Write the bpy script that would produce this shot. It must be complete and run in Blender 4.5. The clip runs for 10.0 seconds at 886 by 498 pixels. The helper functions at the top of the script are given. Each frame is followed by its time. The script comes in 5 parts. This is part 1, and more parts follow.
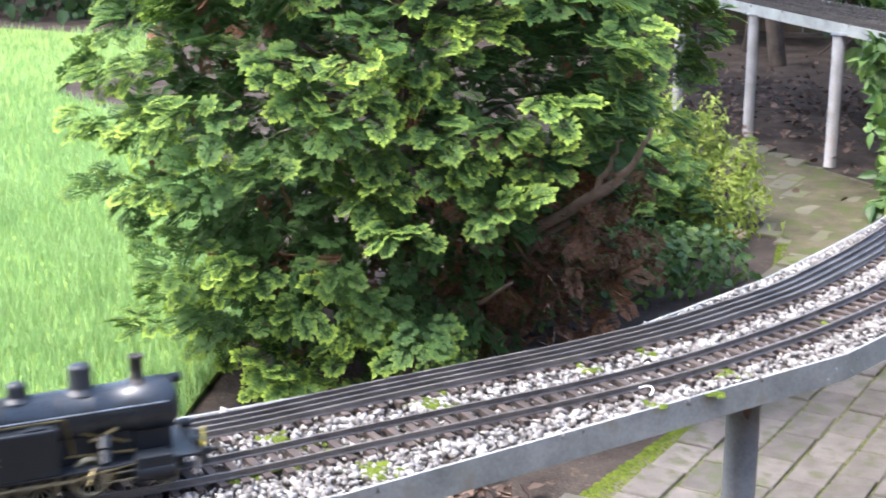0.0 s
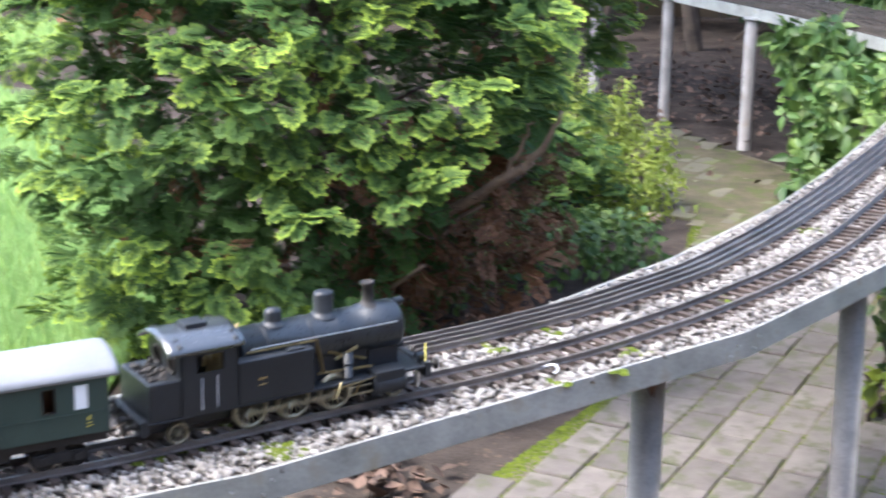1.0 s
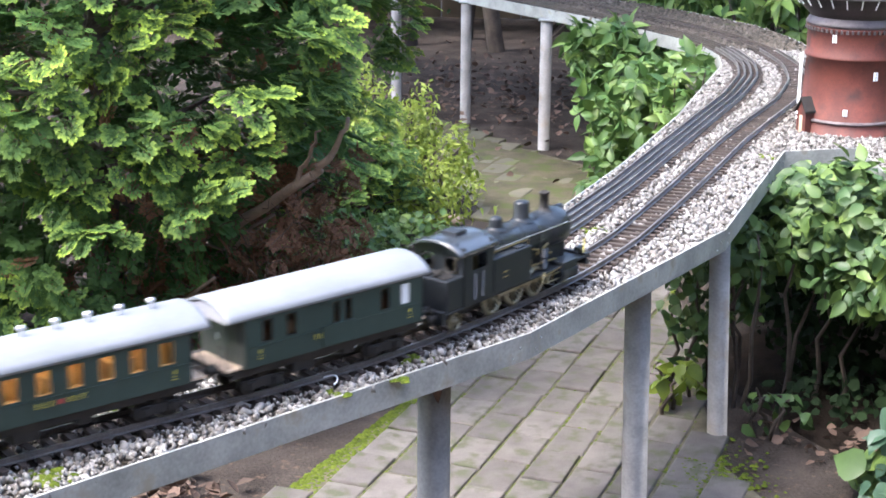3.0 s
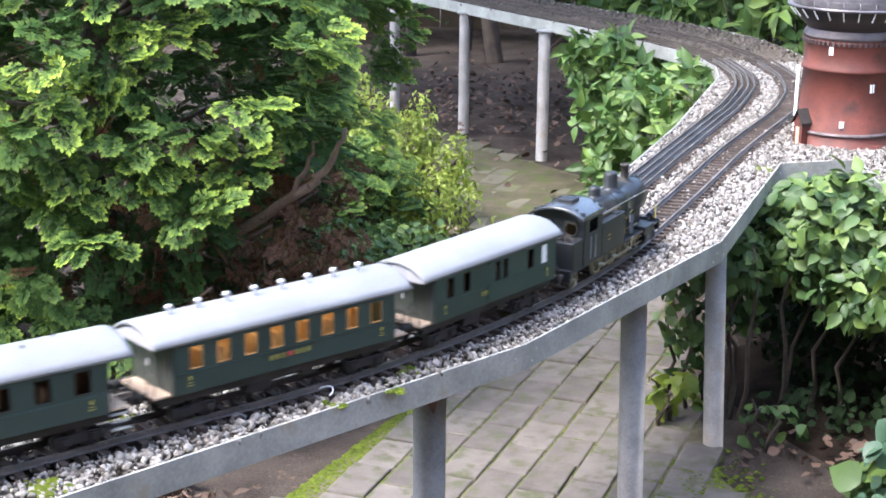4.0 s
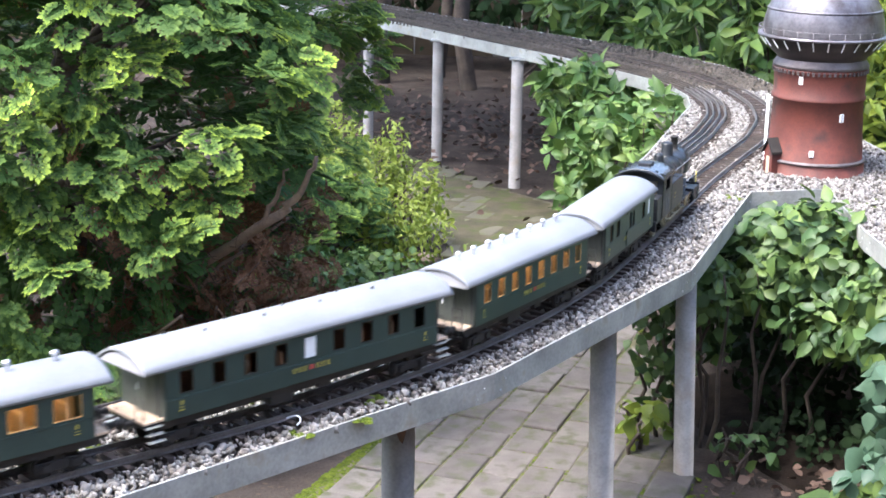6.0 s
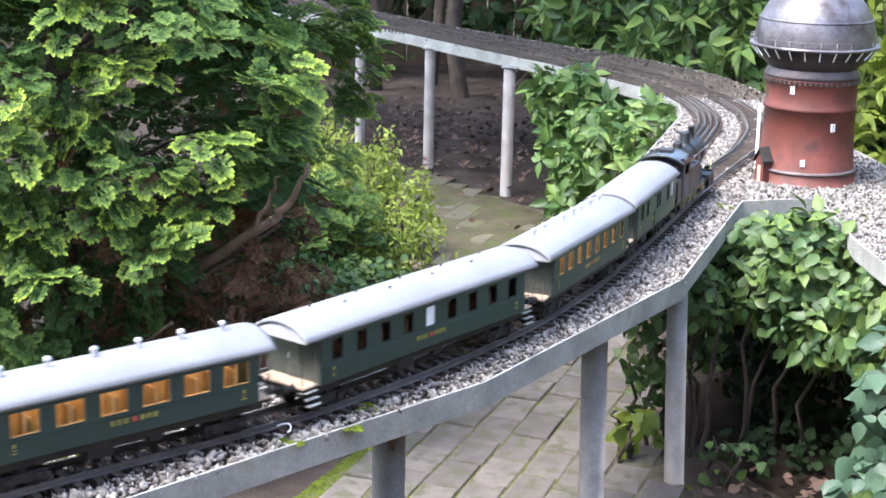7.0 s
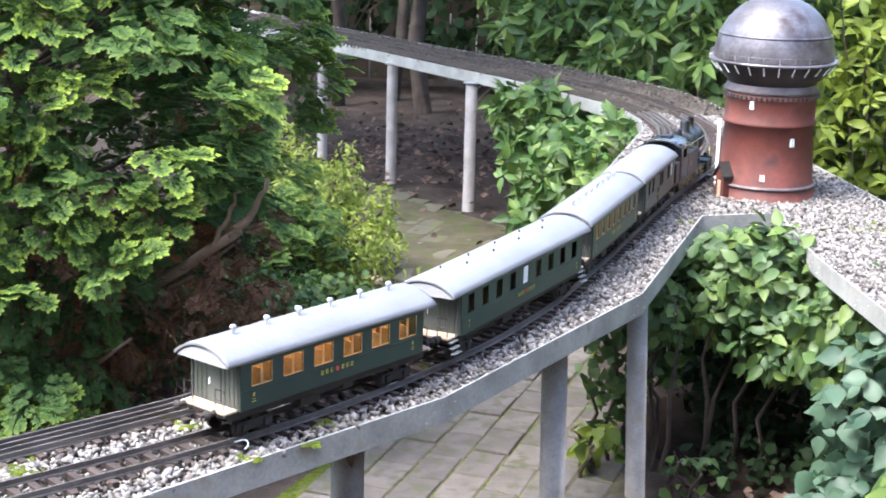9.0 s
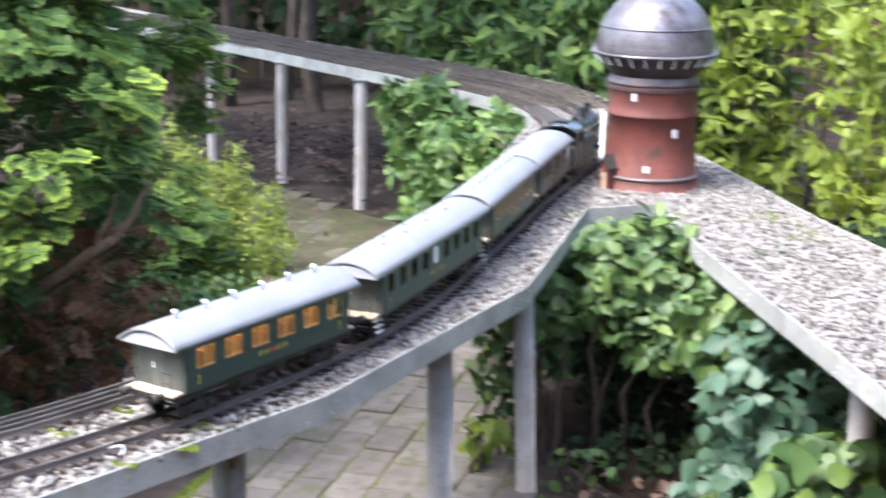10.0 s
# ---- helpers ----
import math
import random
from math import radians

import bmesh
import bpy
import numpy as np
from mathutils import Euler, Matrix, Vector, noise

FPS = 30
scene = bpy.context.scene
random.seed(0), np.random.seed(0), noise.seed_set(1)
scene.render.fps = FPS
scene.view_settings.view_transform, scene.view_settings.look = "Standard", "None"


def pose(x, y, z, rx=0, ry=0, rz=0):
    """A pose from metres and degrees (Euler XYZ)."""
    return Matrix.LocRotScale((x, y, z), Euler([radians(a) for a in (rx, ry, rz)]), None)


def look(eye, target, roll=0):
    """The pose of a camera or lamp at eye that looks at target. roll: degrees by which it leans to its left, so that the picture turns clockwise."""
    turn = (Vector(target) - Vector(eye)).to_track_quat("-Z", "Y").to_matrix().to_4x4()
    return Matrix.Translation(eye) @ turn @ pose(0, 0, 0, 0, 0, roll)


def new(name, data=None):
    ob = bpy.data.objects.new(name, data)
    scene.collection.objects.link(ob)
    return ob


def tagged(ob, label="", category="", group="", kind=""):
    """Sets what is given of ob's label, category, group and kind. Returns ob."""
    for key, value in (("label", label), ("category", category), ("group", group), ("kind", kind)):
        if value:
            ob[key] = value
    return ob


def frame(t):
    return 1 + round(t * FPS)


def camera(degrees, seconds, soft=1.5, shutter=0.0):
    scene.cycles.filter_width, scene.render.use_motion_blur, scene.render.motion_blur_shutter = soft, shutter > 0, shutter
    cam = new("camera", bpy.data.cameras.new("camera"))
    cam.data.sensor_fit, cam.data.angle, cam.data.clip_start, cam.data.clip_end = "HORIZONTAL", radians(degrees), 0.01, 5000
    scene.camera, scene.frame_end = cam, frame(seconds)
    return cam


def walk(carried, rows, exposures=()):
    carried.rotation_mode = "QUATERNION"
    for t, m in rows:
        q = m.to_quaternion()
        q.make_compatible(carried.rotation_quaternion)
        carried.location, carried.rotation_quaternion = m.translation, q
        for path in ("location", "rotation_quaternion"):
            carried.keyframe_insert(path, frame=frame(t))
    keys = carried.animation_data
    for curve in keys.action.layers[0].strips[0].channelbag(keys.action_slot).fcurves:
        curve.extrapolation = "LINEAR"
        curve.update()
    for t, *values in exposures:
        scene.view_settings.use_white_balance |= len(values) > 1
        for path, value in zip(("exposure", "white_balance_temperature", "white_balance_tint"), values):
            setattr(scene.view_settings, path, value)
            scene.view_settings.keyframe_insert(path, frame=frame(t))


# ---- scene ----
cam = camera(30.7, 10.0, 1.7, 0.9)
PATH = [
    (0, (0.244, -0.193, 1.186), (-0.364, 1.633, 0.641), 0.4),
    (0.5, (0.259, -0.199, 1.184), (-0.314, 1.636, 0.634), 0.3),
    (1, (0.273, -0.198, 1.182), (-0.246, 1.65, 0.623), 0.7),
    (1.5, (0.294, -0.194, 1.187), (-0.144, 1.674, 0.625), 1.6),
    (2, (0.31, -0.179, 1.181), (-0.062, 1.705, 0.621), 1.5),
    (2.5, (0.327, -0.172, 1.182), (0.013, 1.723, 0.623), 1.0),
    (3, (0.327, -0.168, 1.186), (0.021, 1.729, 0.633), 0.5),
    (4.5, (0.337, -0.173, 1.192), (0.034, 1.732, 0.663), 0.8),
    (5, (0.341, -0.172, 1.195), (0.055, 1.74, 0.682), 0.6),
    (6.5, (0.34, -0.167, 1.193), (0.068, 1.748, 0.686), 1.2),
    (7, (0.34, -0.167, 1.194), (0.073, 1.751, 0.693), 1.3),
    (7.5, (0.34, -0.167, 1.193), (0.072, 1.75, 0.69), 1.2),
    (8, (0.341, -0.164, 1.194), (0.08, 1.754, 0.693), 1.2),
    (8.5, (0.345, -0.16, 1.196), (0.098, 1.765, 0.715), 1.6),
    (9, (0.348, -0.161, 1.192), (0.123, 1.767, 0.711), 1.5),
    (9.5, (0.358, -0.155, 1.194), (0.165, 1.778, 0.717), 1.2),
    (10, (0.382, -0.146, 1.188), (0.276, 1.792, 0.707), 1.0),
]
walk(cam, [(t, look(eye, target, roll)) for t, eye, target, roll in PATH], ((0.0, 2.75, 6050, 10), (10.0, 2.75, 6050, 10)))
# ---- light and exposure ----
world = bpy.data.worlds.new("sky")
scene.world = world
world.use_nodes = True
wn = world.node_tree.nodes
sky = wn.new("ShaderNodeTexSky")
sky.sky_type, sky.sun_disc = "NISHITA", False
sky.sun_elevation, sky.sun_rotation = radians(60), radians(-126)
sky.air_density, sky.dust_density, sky.ozone_density = 1.0, 4.0, 1.0
world.node_tree.links.new(sky.outputs[0], wn["Background"].inputs[0])
wn["Background"].inputs[1].default_value = 0.15
sun = new("sun", bpy.data.lights.new("sun", "SUN"))
sun.data.energy, sun.data.angle, sun.data.color = 0.8, radians(20), (1.0, 0.96, 0.9)
sun.matrix_world = look((-2.6, -1.9, 5.6), (0, 0, 0))


# ---- materials ----
def material(name, build):
    m = bpy.data.materials.new(name)
    m.use_nodes = True
    t = m.node_tree
    build(t.nodes, t.links, t.nodes["Principled BSDF"])
    return m


def coloured(name, low, high, rough=0.6, metal=0.0, scale=30.0, fine=0.0, bump=0.0, spots=None, island=0.0, each=0.0, through_light=0.0, tip=None, spec=0.5):
    """Two base colours mixed by noise at two scales, with grain relief; spots: colour and share of stains; island, each: change from piece to piece."""
    def build(n, k, b):
        co = n.new("ShaderNodeTexCoord")
        big, small = n.new("ShaderNodeTexNoise"), n.new("ShaderNodeTexNoise")
        big.inputs["Scale"].default_value, small.inputs["Scale"].default_value = scale, fine or scale * 9
        big.inputs["Detail"].default_value, small.inputs["Detail"].default_value = 5, 3
        place = co.outputs["Object"]
        if each:
            shift = n.new("ShaderNodeVectorMath")
            shift.operation = "MULTIPLY_ADD"
            k.new(n.new("ShaderNodeObjectInfo").outputs["Random"], shift.inputs[0])
            shift.inputs[1].default_value = (37, 23, 11)
            k.new(place, shift.inputs[2])
            place = shift.outputs[0]
        for x in (big, small):
            k.new(place, x.inputs["Vector"])
        add = n.new("ShaderNodeMath")
        add.operation = "MULTIPLY_ADD"
        k.new(small.outputs["Fac"], add.inputs[0])
        add.inputs[1].default_value = 0.5
        k.new(big.outputs["Fac"], add.inputs[2])
        ramp = n.new("ShaderNodeMapRange")
        ramp.inputs[1].default_value, ramp.inputs[2].default_value = 0.5, 1.0
        k.new(add.outputs[0], ramp.inputs[0])
        fac = ramp.outputs[0]
        if island or each:
            src = n.new("ShaderNodeNewGeometry").outputs["Random Per Island"] if island else n.new("ShaderNodeObjectInfo").outputs["Random"]
            mix = n.new("ShaderNodeMix")
            mix.inputs[0].default_value = island or each
            k.new(fac, mix.inputs[2])
            k.new(src, mix.inputs[3])
            fac = mix.outputs[0]
        col = n.new("ShaderNodeMix")
        col.data_type = "RGBA"
        col.inputs[6].default_value, col.inputs[7].default_value = (*low, 1), (*high, 1)
        k.new(fac, col.inputs[0])
        out = col.outputs[2]
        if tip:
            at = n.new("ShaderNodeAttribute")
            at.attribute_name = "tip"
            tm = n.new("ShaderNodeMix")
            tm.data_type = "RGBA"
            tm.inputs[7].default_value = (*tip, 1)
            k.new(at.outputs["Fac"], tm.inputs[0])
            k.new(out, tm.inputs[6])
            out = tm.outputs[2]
        if spots:
            sn, sr, sm = n.new("ShaderNodeTexNoise"), n.new("ShaderNodeMapRange"), n.new("ShaderNodeMix")
            sn.inputs["Scale"].default_value, sn.inputs["Detail"].default_value = spots[2], 6
            k.new(place, sn.inputs["Vector"])
            sr.inputs[1].default_value, sr.inputs[2].default_value = 1 - spots[1], 1 - spots[1] + 0.16
            k.new(sn.outputs["Fac"], sr.inputs[0])
            sm.data_type = "RGBA"
            sm.inputs[7].default_value = (*spots[0], 1)
            k.new(sr.outputs[0], sm.inputs[0])
            k.new(out, sm.inputs[6])
            out = sm.outputs[2]
        k.new(out, b.inputs["Base Color"])
        b.inputs["Metallic"].default_value = metal
        b.inputs["Specular IOR Level"].default_value = spec
        rr = n.new("ShaderNodeMapRange")
        rr.inputs[3].default_value, rr.inputs[4].default_value = max(0.03, rough - 0.1), min(1, rough + 0.12)
        k.new(small.outputs["Fac"], rr.inputs[0])
        k.new(rr.outputs[0], b.inputs["Roughness"])
        if bump:
            bp = n.new("ShaderNodeBump")
            bp.inputs["Strength"].default_value, bp.inputs["Distance"].default_value = 0.6, bump
            k.new(add.outputs[0], bp.inputs["Height"])
            k.new(bp.outputs[0], b.inputs["Normal"])
        if through_light:
            tr, ms = n.new("ShaderNodeBsdfTranslucent"), n.new("ShaderNodeMixShader")
            k.new(out, tr.inputs[0])
            ms.inputs[0].default_value = through_light
            k.new(b.outputs[0], ms.inputs[1])
            k.new(tr.outputs[0], ms.inputs[2])
            k.new(ms.outputs[0], n["Material Output"].inputs[0])
    return material(name, build)


def glass_build(n, k, b):
    b.inputs["Base Color"].default_value = (0.9, 0.95, 0.92, 1)
    b.inputs["Roughness"].default_value = 0.05
    b.inputs["Transmission Weight"].default_value = 1.0
    b.inputs["IOR"].default_value = 1.05
    b.inputs["Specular IOR Level"].default_value = 0.6


def glow_build(colour, strength):
    def build(n, k, b):
        b.inputs["Base Color"].default_value = (*colour, 1)
        b.inputs["Emission Color"].default_value = (*colour, 1)
        b.inputs["Emission Strength"].default_value = strength
    return build


SOIL = coloured("soil", (0.024, 0.020, 0.018), (0.080, 0.066, 0.057), 0.95, scale=9, fine=160, bump=0.012, spots=((0.12, 0.082, 0.058), 0.40, 60), spec=0.05)
BRICK = coloured("paving_brick", (0.052, 0.046, 0.042), (0.160, 0.140, 0.131), 0.85, scale=20, fine=320, bump=0.003, each=0.45, spots=((0.066, 0.070, 0.040), 0.50, 26))
MOSSY = coloured("mossy_brick", (0.065, 0.06, 0.04), (0.135, 0.12, 0.085), 0.9, scale=16, fine=260, bump=0.002, each=0.4, spots=((0.085, 0.095, 0.03), 0.5, 12))
MOSS = coloured("moss", (0.030, 0.046, 0.007), (0.115, 0.145, 0.018), 0.95, scale=28, fine=700, bump=0.004, island=0.5, spec=0.1)
SAND = coloured("joint_sand", (0.05, 0.046, 0.026), (0.12, 0.105, 0.07), 0.95, scale=30, fine=400, bump=0.002)
MAT = coloured("path_moss", (0.050, 0.045, 0.030), (0.120, 0.104, 0.070), 0.95, scale=9, fine=140, bump=0.006, spots=((0.070, 0.082, 0.030), 0.52, 16), spec=0.1)
LAWN = coloured("lawn_soil", (0.07, 0.12, 0.02), (0.16, 0.24, 0.04), 0.95, scale=6, fine=90, bump=0.01)
GRASS = coloured("grass", (0.17, 0.30, 0.09), (0.40, 0.56, 0.23), 0.6, scale=1.6, fine=40, island=0.5, through_light=0.45)
STONE = coloured("white_ballast", (0.045, 0.034, 0.028), (0.355, 0.337, 0.318), 0.85, scale=60, fine=700, bump=0.0006, island=0.85)
OLD_STONE = coloured("weathered_ballast", (0.025, 0.020, 0.015), (0.13, 0.108, 0.085), 0.9, scale=8, fine=300, bump=0.0006, island=0.6, spots=((0.05, 0.06, 0.015), 0.36, 12))
BED = coloured("ballast_bed", (0.04, 0.032, 0.026), (0.10, 0.082, 0.068), 0.95, scale=40, fine=500, bump=0.002)
STEEL = coloured("galvanised_steel", (0.215, 0.220, 0.208), (0.42, 0.425, 0.405), 0.6, 0.2, scale=17, fine=190, bump=0.0006, spots=((0.29, 0.268, 0.215), 0.43, 34))
PIPE = coloured("galvanised_pipe", (0.175, 0.160, 0.148), (0.33, 0.305, 0.283), 0.6, 0.15, scale=14, fine=200, bump=0.0004, spots=((0.22, 0.17, 0.125), 0.40, 17))
RUST = coloured("rust_patch", (0.05, 0.03, 0.025), (0.16, 0.09, 0.06), 0.9, scale=60, fine=500, bump=0.0008)
RAILSTEEL = coloured("rail_steel", (0.115, 0.105, 0.10), (0.25, 0.23, 0.22), 0.34, 0.55, scale=20, fine=260)
OLDRAIL = coloured("dirty_rail", (0.035, 0.028, 0.022), (0.095, 0.078, 0.062), 0.8, 0.1, scale=20, fine=260)
TIE = coloured("sleeper_brown", (0.022, 0.016, 0.014), (0.075, 0.055, 0.046), 0.85, scale=70, fine=600, bump=0.0006, each=0.5)
GREEN = coloured("coach_green", (0.018, 0.036, 0.031), (0.030, 0.054, 0.047), 0.4, scale=14, fine=300, spots=((0.04, 0.06, 0.052), 0.3, 40))
# Coach green made paler: the sunlight on the end walls is in the colour.
ENDWALL = coloured("sunlit_end_green", (0.060, 0.070, 0.060), (0.105, 0.112, 0.098), 0.55, scale=30, fine=260, spots=((0.13, 0.125, 0.105), 0.36, 40))
ROOF = coloured("roof_grey", (0.16, 0.168, 0.184), (0.215, 0.224, 0.246), 0.5, scale=10, fine=200)
ROOFEND = coloured("roof_end_grey", (0.30, 0.30, 0.33), (0.38, 0.38, 0.41), 0.6, scale=10, fine=200)
BLACK = coloured("loco_black", (0.009, 0.011, 0.014), (0.019, 0.022, 0.027), 0.42, scale=18, fine=240, spots=((0.028, 0.027, 0.027), 0.3, 30), spec=0.4)
BOILER = coloured("boiler_blue_black", (0.013, 0.016, 0.020), (0.030, 0.036, 0.044), 0.30, 0.15, scale=18, fine=240)
CABROOF = coloured("cab_roof_black", (0.022, 0.026, 0.031), (0.042, 0.048, 0.056), 0.22, scale=18, fine=240, spec=1.0)
UNDER = coloured("running_gear_black", (0.012, 0.011, 0.010), (0.035, 0.03, 0.027), 0.7, scale=40, fine=400)
BRASS = coloured("dull_brass", (0.25, 0.18, 0.08), (0.45, 0.36, 0.18), 0.4, 0.8, scale=60, fine=400)
GEAR = coloured("oily_steel", (0.24, 0.22, 0.15), (0.42, 0.38, 0.27), 0.4, 0.7, scale=60, fine=400)
CHROME = coloured("bright_metal", (0.62, 0.63, 0.65), (0.78, 0.78, 0.8), 0.3, 0.8, scale=60, fine=400)
TAN = coloured("platform_wood", (0.45, 0.32, 0.22), (0.62, 0.48, 0.35), 0.7, scale=60, fine=500)
INSIDE = coloured("varnished_wood", (0.40, 0.22, 0.08), (0.66, 0.42, 0.19), 0.5, scale=70, fine=400)
SEAT = coloured("seat_wood", (0.24, 0.14, 0.07), (0.46, 0.30, 0.16), 0.5, scale=40, fine=400)
DARKIN = coloured("brown_curtain", (0.26, 0.13, 0.075), (0.46, 0.26, 0.15), 0.7, scale=60, fine=400)
GOLD = coloured("gold_paint", (0.42, 0.36, 0.05), (0.60, 0.52, 0.10), 0.5, scale=60)
RED = coloured("red_paint", (0.42, 0.05, 0.05), (0.58, 0.09, 0.08), 0.5, scale=60)
WHITE = coloured("white_blind", (0.74, 0.76, 0.78), (0.84, 0.85, 0.86), 0.5, scale=60)
GLASS = material("pane_glass", glass_build)
LAMP = material("warm_lamp", glow_build((1.0, 0.70, 0.38), 2.7))
TOWER = coloured("tower_red_brick", (0.060, 0.018, 0.015), (0.185, 0.050, 0.036), 0.65, scale=15, fine=420, bump=0.001, spots=((0.055, 0.026, 0.024), 0.46, 17))
TANK = coloured("tank_grey", (0.075, 0.070, 0.080), (0.21, 0.20, 0.22), 0.36, 0.5, scale=22, fine=150, spots=((0.05, 0.034, 0.03), 0.42, 18))
TANKLOW = coloured("tank_underside", (0.025, 0.020, 0.022), (0.07, 0.055, 0.055), 0.45, 0.3, scale=16, fine=150)
ZINC = coloured("tower_zinc", (0.075, 0.062, 0.066), (0.17, 0.145, 0.15), 0.5, 0.3, scale=40)
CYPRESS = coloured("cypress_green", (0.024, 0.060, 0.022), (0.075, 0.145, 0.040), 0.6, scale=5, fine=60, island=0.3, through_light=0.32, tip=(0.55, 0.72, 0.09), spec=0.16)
DEADSPRAY = coloured("dead_spray", (0.075, 0.036, 0.022), (0.22, 0.12, 0.07), 0.9, scale=9, fine=90, island=0.5, spec=0.1)
DEADTWIG = coloured("dead_twig", (0.040, 0.024, 0.017), (0.10, 0.060, 0.040), 0.9, scale=30, fine=300)
BARK = coloured("bark", (0.028, 0.021, 0.017), (0.085, 0.064, 0.050), 0.9, scale=18, fine=160, bump=0.004)
LIMBBARK = coloured("bare_limb_bark", (0.10, 0.070, 0.052), (0.22, 0.155, 0.115), 0.85, scale=18, fine=160, bump=0.003)
PALEWOOD = coloured("cut_stump", (0.26, 0.19, 0.14), (0.42, 0.33, 0.25), 0.85, scale=25, fine=200, bump=0.003)
LEAF = coloured("broad_leaf", (0.020, 0.050, 0.019), (0.080, 0.145, 0.046), 0.46, scale=4, fine=90, island=0.7, through_light=0.25, tip=(0.19, 0.27, 0.055), spec=0.35)
DARKLEAF = coloured("laurel_leaf", (0.022, 0.058, 0.016), (0.10, 0.185, 0.045), 0.42, scale=3, fine=90, island=0.7, through_light=0.22, tip=(0.26, 0.35, 0.08), spec=0.32)
BLUELEAF = coloured("grey_green_leaf", (0.030, 0.070, 0.045), (0.095, 0.160, 0.10), 0.42, scale=5, fine=90, island=0.6, through_light=0.25, spec=0.3)
SUNLEAF = coloured("yellow_green_leaf", (0.10, 0.16, 0.018), (0.28, 0.34, 0.045), 0.5, scale=3, fine=90, island=0.7, through_light=0.4)
HEDGE = coloured("hedge_leaf", (0.012, 0.028, 0.011), (0.045, 0.085, 0.030), 0.45, scale=3, fine=90, island=0.7, through_light=0.15, spec=0.2)
# Near black, so the shade under the deck lies in the leaf colour.
SHADE_LEAF = coloured("shade_black_leaf", (0.007, 0.014, 0.007), (0.022, 0.040, 0.016), 0.7, scale=3, fine=90, island=0.7, through_light=0.08, spec=0.08)
# Soil colour taken near black to paint the deep shade below the shrubs.
SHADE_SOIL = coloured("shade_dark_soil", (0.006, 0.005, 0.004), (0.026, 0.019, 0.015), 0.95, scale=14, fine=160, bump=0.010, spots=((0.05, 0.030, 0.022), 0.34, 50), spec=0.05)
DEADLEAF = coloured("dead_leaf", (0.042, 0.026, 0.019), (0.14, 0.085, 0.060), 0.8, scale=20, fine=200, island=0.7)
SKY_BLOCK = coloured("sky_block_wall", (0.10, 0.07, 0.055), (0.20, 0.145, 0.11), 0.9, scale=3, fine=60, bump=0.004)
FENCE = coloured("fence_board", (0.055, 0.040, 0.028), (0.15, 0.115, 0.075), 0.85, scale=6, fine=120, bump=0.002, each=0.5)


# ---- mesh helpers ----
def part(name, bm, mat, parent, label=""):
    """One mesh object out of a bmesh, under a thing or a part."""
    me = bpy.data.meshes.new(name)
    bm.to_mesh(me)
    bm.free()
    me.materials.append(mat)
    ob = new(name, me)
    ob.parent = parent
    if label:
        tagged(ob, label)
    return ob


def shared(name, me, m, parent):
    ob = new(name, me)
    ob.parent, ob.matrix_basis = parent, m
    return ob


def thing(name, label, category, m=None, group="", kind=""):
    ob = new(name)
    ob.empty_display_size = 0.02
    if m is not None:
        ob.matrix_basis = m
    return tagged(ob, label, category, group, kind)


def box(bm, x0, x1, y0, y1, z0, z1, bevel=0.0):
    vs = bmesh.ops.create_cube(bm, size=1, matrix=Matrix.Translation(((x0 + x1) / 2, (y0 + y1) / 2, (z0 + z1) / 2)) @ Matrix.Diagonal((x1 - x0, y1 - y0, z1 - z0, 1)))["verts"]
    if bevel:
        edges = list({e for v in vs for e in v.link_edges})
        bmesh.ops.bevel(bm, geom=edges, offset=bevel, segments=2, affect="EDGES", profile=0.5)
    return bm


def solid(*boxes, bevel=0.0):
    bm = bmesh.new()
    for b in boxes:
        box(bm, *b, bevel=bevel)
    return bm


def turned(bm, profile, steps=24, m=None):
    """A body of revolution round z from (radius, height) pairs."""
    rings = []
    for r, z in profile:
        rings.append([bm.verts.new((r * math.cos(a), r * math.sin(a), z)) for a in np.linspace(0, 2 * math.pi, steps, endpoint=False)] if r > 1e-5 else [bm.verts.new((0, 0, z))])
    made = []
    for a, b in zip(rings, rings[1:]):
        for i in range(steps):
            j = (i + 1) % steps
            if len(a) == 1 and len(b) == 1:
                continue
            if len(a) == 1:
                f = bm.faces.new((a[0], b[i], b[j]))
            elif len(b) == 1:
                f = bm.faces.new((a[i], a[j], b[0]))
            else:
                f = bm.faces.new((a[i], a[j], b[j], b[i]))
            f.smooth = True
            made.append(f)
    if m is not None:
        bmesh.ops.transform(bm, matrix=m, verts=[v for ring in rings for v in ring])
    return bm


def rod(bm, a, b, r, steps=8, r2=None):
    a, b = Vector(a), Vector(b)
    m = Matrix.Translation(a) @ (b - a).to_track_quat("Z", "Y").to_matrix().to_4x4()
    ln = (b - a).length
    r2 = r if r2 is None else r2
    return turned(bm, [(0, 0), (r, 0), (r2, ln), (0, ln)], steps, m)


def sweep(bm, line, profile, closed=True):
    """Draws a (side, up) profile along a plan line of points (x, y, z)."""
    n, rings = len(line), []
    for i, p in enumerate(line):
        d = np.array(line[min(i + 1, n - 1)][:2]) - np.array(line[max(i - 1, 0)][:2])
        d = d / np.hypot(*d)
        rings.append([bm.verts.new((p[0] - d[1] * u, p[1] + d[0] * u, p[2] + w)) for u, w in profile])
    k = len(profile)
    for a, b in zip(rings, rings[1:]):
        for i in range(k if closed else k - 1):
            bm.faces.new((a[i], b[i], b[(i + 1) % k], a[(i + 1) % k]))
    if closed:
        bm.faces.new(rings[0])
        bm.faces.new(rings[-1][::-1])
    return bm


